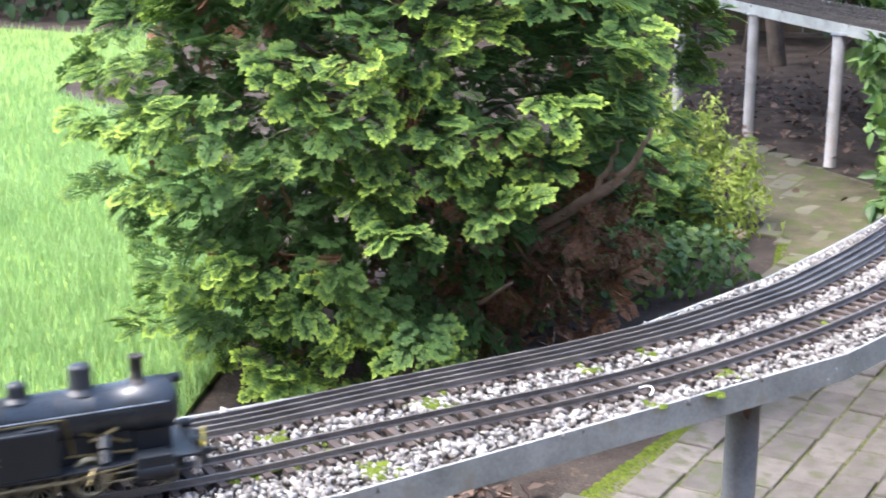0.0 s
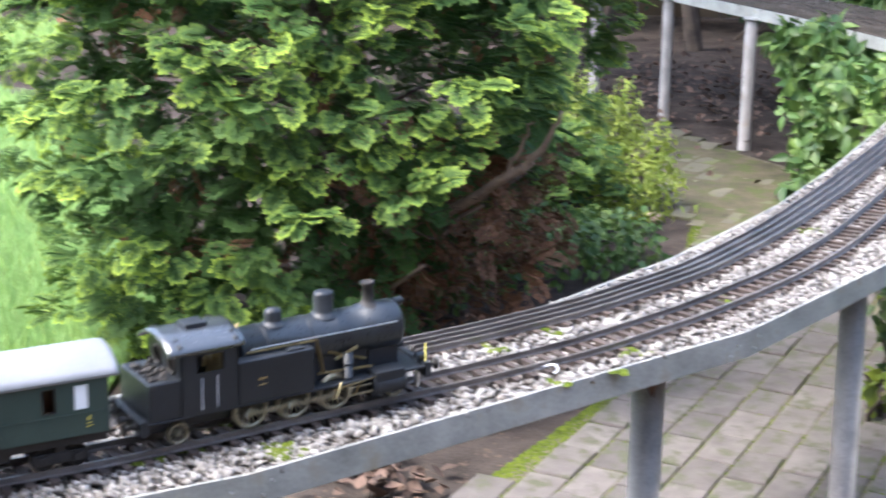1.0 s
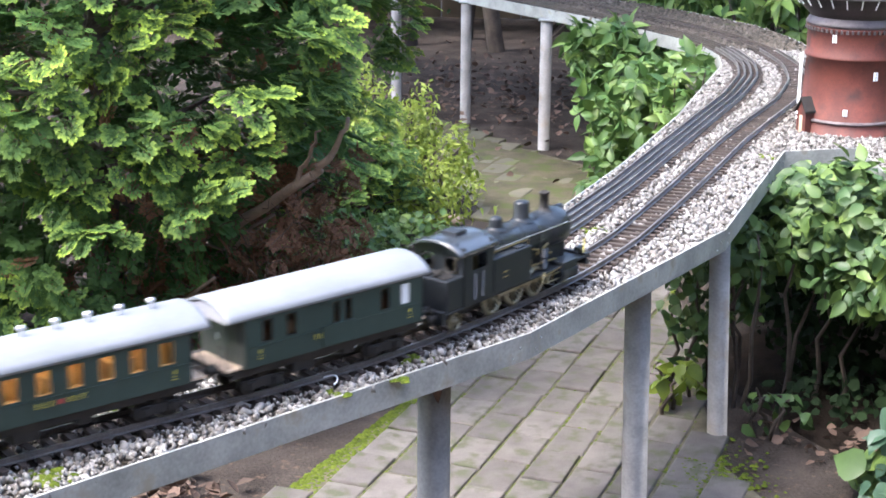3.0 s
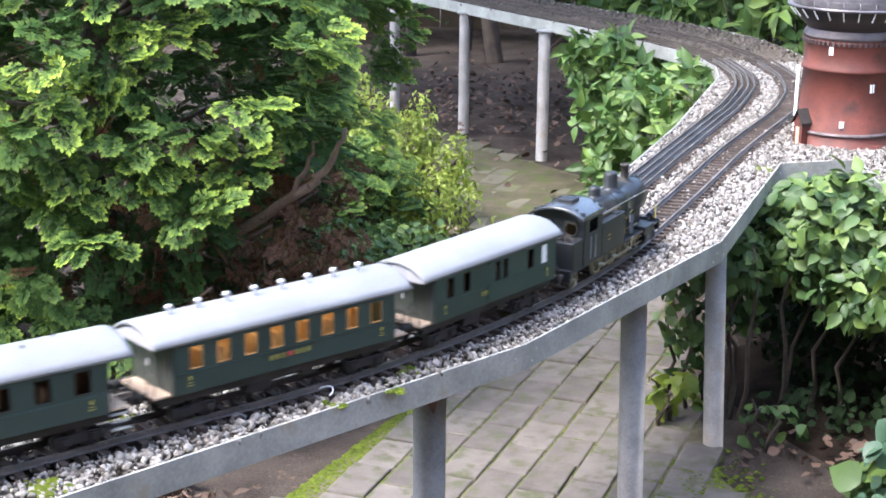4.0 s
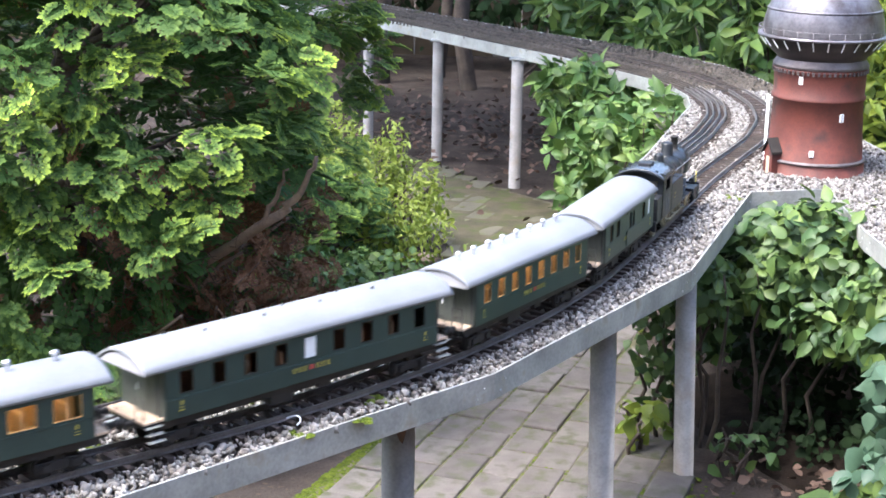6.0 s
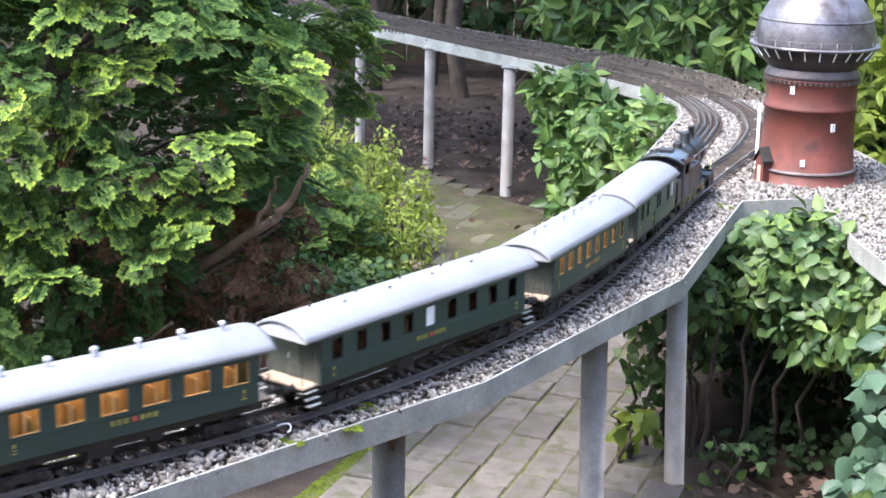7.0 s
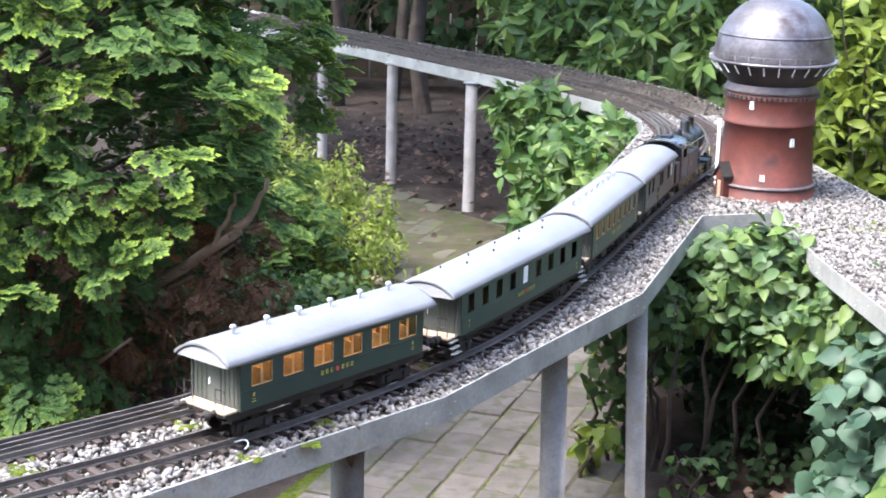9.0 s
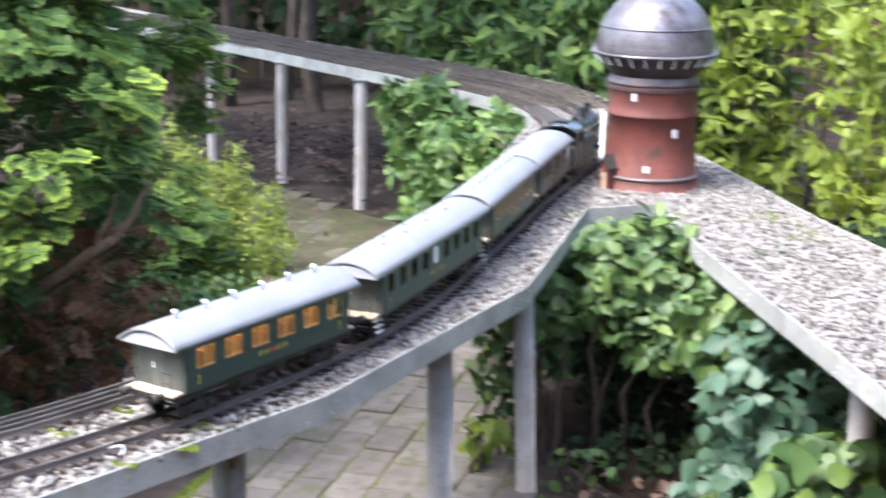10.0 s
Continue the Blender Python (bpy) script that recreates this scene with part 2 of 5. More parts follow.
def arrays_mesh(name, verts, faces, mat, parent=None, tip=None, smooth=False):
    """One mesh object from arrays: verts (n, 3), faces (m, k)."""
    me = bpy.data.meshes.new(name)
    n, (m, k) = len(verts), faces.shape
    me.vertices.add(n)
    me.vertices.foreach_set("co", np.asarray(verts, np.float32).ravel())
    me.loops.add(m * k)
    me.loops.foreach_set("vertex_index", faces.astype(np.int32).ravel())
    me.polygons.add(m)
    me.polygons.foreach_set("loop_start", np.arange(0, m * k, k, dtype=np.int32))
    if smooth:
        me.polygons.foreach_set("use_smooth", np.ones(m, bool))
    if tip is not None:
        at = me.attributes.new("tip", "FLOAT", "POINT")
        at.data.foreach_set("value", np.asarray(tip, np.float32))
    me.update()
    me.validate()
    me.materials.append(mat)
    ob = new(name, me)
    ob.parent = parent
    return ob


def scatter(name, tv, tf, places, mat, parent=None, tip=None, smooth=False):
    """Copies of one small shape (tv, tf), set at rows of 3 x 4 matrices, in one mesh."""
    places = np.asarray(places)
    n, k = len(places), len(tv)
    v = np.einsum("nij,kj->nki", places[:, :, :3], tv) + places[:, None, :, 3]
    f = (tf[None] + (np.arange(n) * k)[:, None, None]).reshape(-1, tf.shape[1])
    return arrays_mesh(name, v.reshape(-1, 3), f, mat, parent, None if tip is None else np.tile(tip, n) if len(tip) == k else tip, smooth)


rng = np.random.default_rng(7)


def turns(forward, up_hint, roll, size, at):
    """Matrices whose x axis looks along forward, with a roll and a size, at places: arrays over n."""
    f = forward / np.linalg.norm(forward, axis=1, keepdims=True)
    s = np.cross(up_hint, f)
    s /= np.linalg.norm(s, axis=1, keepdims=True) + 1e-9
    u = np.cross(f, s)
    c, d = np.cos(roll)[:, None], np.sin(roll)[:, None]
    s, u = s * c + u * d, u * c - s * d
    return np.stack([f * size[:, None], s * size[:, None], u * size[:, None], at], axis=2)


def inside(poly, pts):
    """Which of the points lie in the polygon."""
    p, hit = np.asarray(poly), np.zeros(len(pts), bool)
    for (x0, y0), (x1, y1) in zip(p, np.roll(p, -1, axis=0)):
        cross = (y0 > pts[:, 1]) != (y1 > pts[:, 1])
        with np.errstate(divide="ignore", invalid="ignore"):
            hit ^= cross & (pts[:, 0] < (x1 - x0) * (pts[:, 1] - y0) / (y1 - y0) + x0)
    return hit


# ---- lines of the railway ----
DECK, RAIL = 0.467, 0.479
FRONT = [(-1.15, 0.66), (-0.80, 0.985), (-0.495, 1.279), (-0.405, 1.385), (-0.307, 1.497), (-0.199, 1.616), (-0.086, 1.757), (0.034, 1.954), (0.098, 2.085), (0.143, 2.180),
         (0.215, 2.390), (0.298, 2.740), (0.400, 3.21), (0.466, 3.465), (0.530, 3.70), (0.570, 3.98), (0.560, 4.22), (0.500, 4.48), (0.390, 4.74), (0.200, 5.02), (-0.05, 5.31), (-0.40, 5.69), (-0.90, 6.25), (-1.55, 7.00)]
BACK = [(-1.24, 0.74), (-0.90, 1.06), (-0.55, 1.392), (-0.405, 1.572), (-0.237, 1.765), (-0.117, 1.926), (0.010, 2.157), (0.076, 2.344), (0.115, 2.470), (0.193, 2.774),
        (0.287, 3.205), (0.405, 3.74), (0.445, 4.02), (0.440, 4.22), (0.385, 4.46), (0.275, 4.69), (0.080, 4.98), (-0.18, 5.27), (-0.52, 5.65), (-1.00, 6.18), (-1.65, 6.92)]
STEP = 0.01


def smooth_line(points, width=9, rounds=3):
    """A smooth line through the points, in steps of STEP."""
    p = np.array(points, float)
    for _ in range(rounds):
        d = np.r_[0, np.cumsum(np.hypot(*np.diff(p, axis=0).T))]
        s = np.arange(0, d[-1], STEP)
        p = np.c_[np.interp(s, d, p[:, 0]), np.interp(s, d, p[:, 1])]
        k = np.ones(width) / width
        ext = np.r_[2 * p[0] - p[width:0:-1], p, 2 * p[-1] - p[-2:-width - 2:-1]]
        q = np.c_[np.convolve(ext[:, 0], k, "same"), np.convolve(ext[:, 1], k, "same")]
        p = q[width:-width]
    d = np.r_[0, np.cumsum(np.hypot(*np.diff(p, axis=0).T))]
    s = np.arange(0, d[-1], STEP)
    return np.c_[np.interp(s, d, p[:, 0]), np.interp(s, d, p[:, 1])]


front_line, back_line = smooth_line(FRONT), smooth_line(BACK)


def along(line, s):
    i = min(max(s / STEP, 0), len(line) - 1.001)
    k = int(i)
    return line[k] + (line[k + 1] - line[k]) * (i - k)


def offset_line(line, d, z, i0=0, i1=None, every=1):
    t = np.gradient(line, axis=0)
    t /= np.hypot(t[:, 0], t[:, 1])[:, None]
    q = line + np.c_[-t[:, 1], t[:, 0]] * d
    return [(x, y, z) for x, y in q[i0:i1:every]]


# plan of the raised deck: field edge, outer edge and garden edge
FIELD = [(-1.22, 0.80), (-0.93, 1.09), (-0.59, 1.43), (-0.333, 1.707), (-0.185, 1.898), (-0.035, 2.22), (0.035, 2.42), (0.101, 2.624), (0.182, 2.965), (0.280, 3.487), (0.378, 4.20),
         (0.370, 4.36), (0.305, 4.58), (0.160, 4.78), (-0.052, 5.065), (-0.309, 5.346), (-0.706, 5.806), (-1.07, 6.20), (-1.70, 6.86)]
OUTER = [(1.40, 1.30), (1.25, 2.05), (1.054, 2.845), (0.971, 3.098), (0.880, 3.459), (0.786, 3.80), (0.690, 4.32), (0.585, 4.72), (0.480, 4.98), (0.235, 5.30), (-0.074, 5.584), (-0.419, 5.91), (-0.684, 6.20), (-0.977, 6.52), (-1.55, 7.16)]
GARDEN = [(-1.05, 0.60), (-0.80, 0.842), (-0.353, 1.272), (0.111, 1.908), (0.377, 2.502), (0.499, 3.144)]
SPUR = [(0.499, 3.144), (0.668, 3.215), (0.674, 3.10), (0.705, 2.84), (0.760, 2.58), (0.855, 2.147), (0.95, 1.70), (1.05, 1.20)]
OUTLINE = GARDEN + SPUR[1:] + OUTER + FIELD[::-1]

# ---- ground, paving, lawn ----
def ground_sheet():
    bm = bmesh.new()
    near = np.arange(-3.0, 3.01, 0.06)
    xs = np.r_[-60, -25, -12, -6, near, 6, 12, 25, 60]
    ys = np.r_[-60, -25, -10, -4, np.arange(-0.6, 8.01, 0.06), 10, 14, 25, 60]
    grid = []
    for y in ys:
        row = []
        for x in xs:
            z = -0.010 + 0.008 * noise.noise((x * 4, y * 4, 0)) + 0.005 * noise.noise((x * 17, y * 17, 3))
            row.append(bm.verts.new((x, y, max(min(z, -0.003), -0.007))))
        grid.append(row)
    for a, b in zip(grid, grid[1:]):
        for i in range(len(xs) - 1):
            f = bm.faces.new((a[i], a[i + 1], b[i + 1], b[i]))
            f.smooth = True
    return tagged(part("ground", bm, SOIL, None), "dark bare garden soil with crumbs and litter", "ground", kind="structure")


ground = ground_sheet()
PAVED = [(-1.15, 0.2), (-0.72, 1.2), (-0.355, 2.30), (-0.215, 2.80), (-0.16, 3.4), (-0.22, 4.15), (-0.45, 4.75), (-0.86, 5.35), (-1.30, 5.75), (-1.05, 6.10), (-0.655, 5.66), (-0.36, 5.25), (-0.04, 4.97), (0.16, 4.55), (0.27, 3.7), (0.35, 3.0), (0.40, 2.6), (0.60, 2.2), (0.75, 1.2), (0.9, 0.2)]


def bed_sheet():
    bm = bmesh.new()
    top = [bm.verts.new((x, y, -0.0008)) for x, y in PAVED]
    bm.faces.new(top)
    for f in bmesh.ops.extrude_face_region(bm, geom=list(bm.faces))["geom"]:
        if isinstance(f, bmesh.types.BMVert):
            f.co.z -= 0.05
    bmesh.ops.recalc_face_normals(bm, faces=bm.faces)
    return tagged(part("pavement", bm, SAND, None), "sand bed of the brick garden path", "path", kind="structure")


pavement = bed_sheet()
LAWN_EDGE = [(-0.95, 0.0), (-1.02, 1.6), (-1.16, 2.4), (-1.32, 3.2), (-1.65, 3.9), (-2.55, 4.95), (-3.30, 5.45), (-3.42, 5.80), (-3.30, 6.2), (-3.70, 6.95), (-12, 6.95), (-12, 0.0)]


def lawn_sheet():
    bm = bmesh.new()
    bm.faces.new([bm.verts.new((x, y, 0.004)) for x, y in LAWN_EDGE])
    for f in bmesh.ops.extrude_face_region(bm, geom=list(bm.faces))["geom"]:
        if isinstance(f, bmesh.types.BMVert):
            f.co.z -= 0.04
    bmesh.ops.recalc_face_normals(bm, faces=bm.faces)
    tagged(part("lawn", bm, LAWN, None), "bright green mown lawn", "lawn", kind="structure")
    tv = np.array([(-0.09, 0, 0), (0.09, 0, 0), (0.03, 0.12, 0.62), (0.0, 0.34, 1.0)])
    tf = np.array([(0, 1, 2), (0, 2, 3)])
    n = 52000
    x0 = -1.0 - np.abs(rng.normal(0, 1.0, n * 2)) * 1.5
    pts = np.c_[x0, rng.uniform(1.7, 6.95, n * 2)]
    pts = pts[inside(LAWN_EDGE, pts)][:n]
    a, h = rng.uniform(0, 6.28, len(pts)), rng.uniform(0.022, 0.05, len(pts))
    c, s, o = np.cos(a), np.sin(a), np.zeros(len(pts))
    w = h * 0.75
    pl = np.stack([np.stack([c * w, -s * w, o, pts[:, 0]], 1), np.stack([s * w, c * w, o, pts[:, 1]], 1), np.stack([o, o, h, o + 0.003], 1)], 1)
    tagged(scatter("grass", tv, tf, pl, GRASS), "short bright grass blades of the lawn", "grass", kind="stuff")


lawn_sheet()


def shade_sheet():
    """A low, uneven soil layer that paints shade, thinning to nothing at its rim."""
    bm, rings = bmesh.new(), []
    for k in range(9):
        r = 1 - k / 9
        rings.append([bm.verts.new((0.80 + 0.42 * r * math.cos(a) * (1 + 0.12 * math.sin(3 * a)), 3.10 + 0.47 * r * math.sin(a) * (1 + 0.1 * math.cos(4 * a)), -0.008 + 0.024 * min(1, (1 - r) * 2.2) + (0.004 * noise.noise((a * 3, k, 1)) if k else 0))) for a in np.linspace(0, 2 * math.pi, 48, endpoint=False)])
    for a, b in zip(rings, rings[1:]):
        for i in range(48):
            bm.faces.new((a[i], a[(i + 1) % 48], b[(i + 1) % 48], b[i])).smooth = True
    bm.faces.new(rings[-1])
    tagged(part("leaf_mould", bm, SHADE_SOIL, None), "leaf litter soil under the shrubs, darkened to paint their shade", "leaf mould", kind="stuff")


shade_sheet()


# Added wall, never in view: holds back low sky light behind the camera.
def sky_block_wall():
    bm = solid((-7.0, 3.2, -2.2, -2.0, -0.1, 3.6))
    tagged(part("wall_south", bm, SKY_BLOCK, None), "plain brown wall, unseen, added to block sky behind the camera", "wall", kind="structure")


sky_block_wall()


# ---- the raised railway deck ----
def viaduct():
    top = thing("viaduct", "raised model railway deck with galvanised steel edge and pipe posts", "railway viaduct")
    bm = bmesh.new()
    bm.faces.new([bm.verts.new((x, y, DECK - 0.012)) for x, y in OUTLINE])
    for f in bmesh.ops.extrude_face_region(bm, geom=list(bm.faces))["geom"]:
        if isinstance(f, bmesh.types.BMVert):
            f.co.z -= 0.016
    bmesh.ops.recalc_face_normals(bm, faces=bm.faces)
    part("deck_plate", bm, BED, top, "dirty tray under the ballast")
    for line, side in ((FIELD, 1), (OUTER, -1), (GARDEN, -1), (SPUR, -1)):
        for i, (a, b) in enumerate(zip(line, line[1:])):
            a, b = Vector((*a, 0)), Vector((*b, 0))
            d = (b - a).normalized()
            nrm = Vector((-d.y, d.x, 0)) * side
            m = Matrix(((d.x, nrm.x, 0, a.x), (d.y, nrm.y, 0, a.y), (0, 0, 1, 0), (0, 0, 0, 1)))
            ln = (b - a).length
            bm = solid((-0.002, ln + 0.002, 0.0, 0.0035, DECK - 0.036, DECK + 0.002), (-0.002, ln, -0.012, 0.0, DECK - 0.036, DECK - 0.032), bevel=0.0008)
            bm.transform(m)
            plate = part("edge_plate", bm, STEEL, top)
            if line in (GARDEN, SPUR) and i:
                for bx, bz in ((0.028, -0.012), (0.016, -0.026), (ln - 0.02, -0.015), (ln - 0.034, -0.027)):
                    bolts = bmesh.new()
                    turned(bolts, [(0, 0.0052), (0.0012, 0.005), (0.0017, 0.0035), (0.0017, 0.001)], 8, m @ Matrix.Translation((bx, 0.0, DECK + bz)) @ pose(0, 0, 0, -90, 0, 0))
                    part("bolt", bolts, CHROME, plate)
    posts = [(-0.018, 1.905, 0.0232), (0.250, 2.375, 0.0215), (0.390, 2.742, 0.0190), (-0.195, 5.20, 0.020), (-0.525, 5.60, 0.0195), (-0.85, 5.95, 0.0195), (0.300, 4.30, 0.02), (0.915, 2.30, 0.0205), (0.73, 3.45, 0.02), (-0.62, 1.20, 0.0215)]
    for x, y, r in posts:
        bm = bmesh.new()
        lean = {0.250: -0.010, 0.390: -0.018}.get(x, 0.0)
        turned(bm, [(0, -0.05), (r, -0.05), (r, DECK - 0.03), (0, DECK - 0.03)], 28, Matrix(((1, 0, lean / DECK, x), (0, 1, 0, y), (0, 0, 1, 0), (0, 0, 0, 1))))
        post = part("post", bm, PIPE, top)
        bm = bmesh.new()
        box(bm, x + lean - r * 1.3, x + lean + r * 1.3, y - r * 1.3, y + r * 1.3, DECK - 0.034, DECK - 0.0285, bevel=0.001)
        part("head_plate", bm, STEEL, post)
        if (x, y) == (-0.018, 1.905):
            patch = bmesh.new()
            rows = [[patch.verts.new((x + (r + 0.0006) * math.cos(t), y + (r + 0.0006) * math.sin(t), z)) for z in (z0, z1)] for t, z0, z1 in
                    ((-1.75, 0.395, 0.428), (-1.55, 0.385, 0.43), (-1.35, 0.372, 0.43), (-1.15, 0.366, 0.43), (-0.95, 0.383, 0.43))]
            for p, q in zip(rows, rows[1:]):
                patch.faces.new((p[0], q[0], q[1], p[1]))
            part("rust_patch", patch, RUST, post, "dark flaked rust patch")
    return top


viaduct()


def ballast():
    v = np.array([(x * a, y * b, z * c) for x, a in ((-1, 1.0), (1, 0.8)) for y, b in ((-1, 0.7), (1, 1.0)) for z, c in ((-1, 1.0), (1, 0.75))]) * 0.66
    v += np.random.default_rng(4).normal(0, 0.13, v.shape)
    f = np.array([(0, 1, 3), (0, 3, 2), (4, 6, 7), (4, 7, 5), (0, 4, 5), (0, 5, 1), (2, 3, 7), (2, 7, 6), (0, 2, 6), (0, 6, 4), (1, 5, 7), (1, 7, 3)])
    rails = np.r_[[p[:2] for d in (-0.0235, 0.0235) for p in offset_line(front_line, d, 0)], [p[:2] for d in (-0.0235, -0.008, 0.008, 0.0235) for p in offset_line(back_line, d, 0)]]

    def field(count, low, high, size, mat, name, label):
        pts = np.c_[rng.uniform(-1.3, 1.45, count), rng.uniform(low, high, count)]
        pts = pts[inside(OUTLINE, pts)]
        keep = np.ones(len(pts), bool)
        for i in range(0, len(pts), 400):
            blk = pts[i:i + 400]
            d = np.hypot(blk[:, None, 0] - rails[None, :, 0], blk[:, None, 1] - rails[None, :, 1]).min(1)
            keep[i:i + 400] = d > 0.0045
        mids = np.r_[front_line, back_line]
        near = np.concatenate([np.hypot(pts[i:i + 400, None, 0] - mids[None, :, 0], pts[i:i + 400, None, 1] - mids[None, :, 1]).min(1) for i in range(0, len(pts), 400)])
        keep &= (near > 0.034) | (rng.uniform(size=len(pts)) < 0.5)
        pts, near = pts[keep], near[keep]
        n = len(pts)
        q = rng.normal(size=(n, 3))
        h = rng.normal(size=(n, 3))
        r = size * rng.lognormal(0, 0.28, n)
        tied = near < 0.041
        r[tied] *= 0.85
        m = turns(q, h, rng.uniform(0, 6, n), r, np.c_[pts, DECK - 0.002 - 0.0006 * tied + rng.normal(0, 0.0016, n)])
        m[:, :, 0] *= rng.uniform(0.9, 1.5, n)[:, None]
        m[:, :, 2] *= rng.uniform(0.55, 0.9, n)[:, None]
        tagged(scatter(name, v, f, m, mat), label, "ballast", kind="stuff")

    field(190000, 0.9, 3.0, 0.0034, STONE, "ballast", "clean white and grey ballast chippings between the rails")
    field(140000, 3.0, 4.5, 0.0033, STONE, "ballast", "white and grey ballast chippings round the tower")
    field(120000, 4.5, 7.1, 0.0052, OLD_STONE, "ballast", "dirty brown weathered ballast on the far deck")


ballast()


def track(name, line, offsets, label):
    top = thing(name, label, "railway track")
    z = DECK + 0.0035
    prof = [(-0.0026, 0), (0.0026, 0), (0.0026, 0.0012), (0.0009, 0.002), (0.0009, 0.0056), (0.0015, 0.0062), (0.0015, 0.0085), (-0.0015, 0.0085), (-0.0015, 0.0062), (-0.0009, 0.0056), (-0.0009, 0.002), (-0.0026, 0.0012)]
    turn = int(np.argmax(line[:, 1] > 4.45))
    for d in offsets:
        part("rail", sweep(bmesh.new(), offset_line(line, d, z, 0, turn + 1, 2), prof), RAILSTEEL, top)
        part("rail", sweep(bmesh.new(), offset_line(line, d, z - 0.0035, turn, None, 2), prof), OLDRAIL, top, "rail sunk in dirty ballast")
    me = bpy.data.meshes.new("sleeper")
    bm = solid((-0.0048, 0.0048, -0.039, 0.039, -0.005, 0.0036), bevel=0.0008)
    bm.to_mesh(me)
    bm.free()
    me.materials.append(TIE)
    s, count = 0.02, 0
    while s < (len(line) - 2) * STEP and count < 300:
        p, q = along(line, s), along(line, s + 0.01)
        a = math.degrees(math.atan2(q[1] - p[1], q[0] - p[0]))
        shared("sleeper", me, pose(p[0], p[1], DECK, rz=a + random.uniform(-1, 1)), top)
        s += 0.0255
        count += 1
    return top


track("front_track", front_line, (-0.0235, 0.0235), "two-rail model track on dark sleepers in white ballast")
track("back_track", back_line, (-0.0235, -0.0078, 0.0078, 0.0235), "four-rail mixed gauge model track in ballast")


# ---- the train ----
def arch(bm, x0, x1, half, z, rise, thick=0.003, steps=14, droop=0.0):
    """A barrel roof from x0 to x1, its eaves at z."""
    for a0, a1, w0, w1 in [(x0, x1, 1, 1)]:
        rings = []
        for x, k in ((x0, 0.94), (x0 + 0.006, 1.0), (x1 - 0.006, 1.0), (x1, 0.94)):
            up, down = [], []
            for i in range(steps + 1):
                t = -1 + 2 * i / steps
                hgt = rise * (1 - abs(t) ** 2.3)
                up.append(bm.verts.new((x, t * half, z + hgt * k)))
                down.append(bm.verts.new((x, t * (half - 0.0015), z + hgt * k - thick)))
            rings.append(up + down[::-1])
        n = len(rings[0])
        for a, b in zip(rings, rings[1:]):
            for i in range(n):
                f = bm.faces.new((a[i], b[i], b[(i + 1) % n], a[(i + 1) % n]))
                f.smooth = i < steps
        bm.faces.new(rings[0][::-1])
        bm.faces.new(rings[-1])
    bmesh.ops.recalc_face_normals(bm, faces=bm.faces)
    return bm


def side_panel(x0, x1, y, z0, z1, holes, thick=0.002):
    """A coach side with real openings: holes are (x, width, low, high)."""
    bm = bmesh.new()
    lo = min((h[2] for h in holes), default=z0)
    hi = max((h[3] for h in holes), default=z1)
    s = 1 if y > 0 else -1
    ya, yb = sorted((y, y - s * thick))
    box(bm, x0, x1, ya, yb, z0, lo)
    box(bm, x0, x1, ya, yb, hi, z1)
    x = x0
    for hx, w, a, b in sorted(holes):
        box(bm, x, hx - w / 2, ya, yb, lo, hi)
        if a > lo:
            box(bm, hx - w / 2, hx + w / 2, ya, yb, lo, a)
        if b < hi:
            box(bm, hx - w / 2, hx + w / 2, ya, yb, b, hi)
        x = hx + w / 2
    box(bm, x, x1, ya, yb, lo, hi)
    return bm


SILL, EAVE, LIFT = 0.029, 0.093, 0.0120


def bogie(parent, x):
    fr = part("bogie_frame", solid((x - 0.030, x + 0.030, -0.031, -0.0285, 0.008, 0.020), (x - 0.030, x + 0.030, 0.0285, 0.031, 0.008, 0.020), (x - 0.006, x + 0.006, -0.03, 0.03, 0.012, 0.037),
                              (x - 0.023, x - 0.013, -0.0345, -0.031, 0.009, 0.018), (x + 0.013, x + 0.023, -0.0345, -0.031, 0.009, 0.018), (x - 0.023, x - 0.013, 0.031, 0.0345, 0.009, 0.018), (x + 0.013, x + 0.023, 0.031, 0.0345, 0.009, 0.018), bevel=0.0008), UNDER, parent)
    for dx in (-0.018, 0.018):
        bm = bmesh.new()
        for s in (-1, 1):
            turned(bm, [(0, -0.002), (0.0135, -0.002), (0.0135, 0.0), (0.0125, 0.0035), (0.010, 0.0035), (0.009, 0.002), (0, 0.002)], 18, Matrix.Translation((x + dx, s * 0.0225, 0.0125)) @ pose(0, 0, 0, -90 * s, 0, 0))
        rod(bm, (x + dx, -0.022, 0.0125), (x + dx, 0.022, 0.0125), 0.002)
        part("wheelset", bm, UNDER, fr)


def buffers(parent, x, s):
    for y in (-0.027, 0.027):
        bm = bmesh.new()
        turned(bm, [(0, 0), (0.004, 0), (0.0034, 0.006), (0.0022, 0.006), (0.0022, 0.011), (0.0068, 0.0115), (0.0068, 0.013), (0, 0.014)], 14, Matrix.Translation((x, y, 0.031)) @ pose(0, 0, 0, 0, 90 * s, 0))
        part("buffer", bm, UNDER, parent)


def railing(parent, x, s):
    for g in (-1, 1):
        bm = bmesh.new()
        for y in (0.02, 0.036):
            rod(bm, (x, g * y, SILL), (x, g * y, 0.058), 0.0007, 6)
        for z in (0.045, 0.058):
            rod(bm, (x, g * 0.036, z), (x, g * 0.02, z), 0.0007, 6)
        part("railing", bm, UNDER, parent, "thin dark platform railing")
        part("roof_pillar", rod(bmesh.new(), (x - s * 0.018, g * 0.040, SILL), (x - s * 0.018, g * 0.040, EAVE), 0.0008, 6), UNDER, parent)


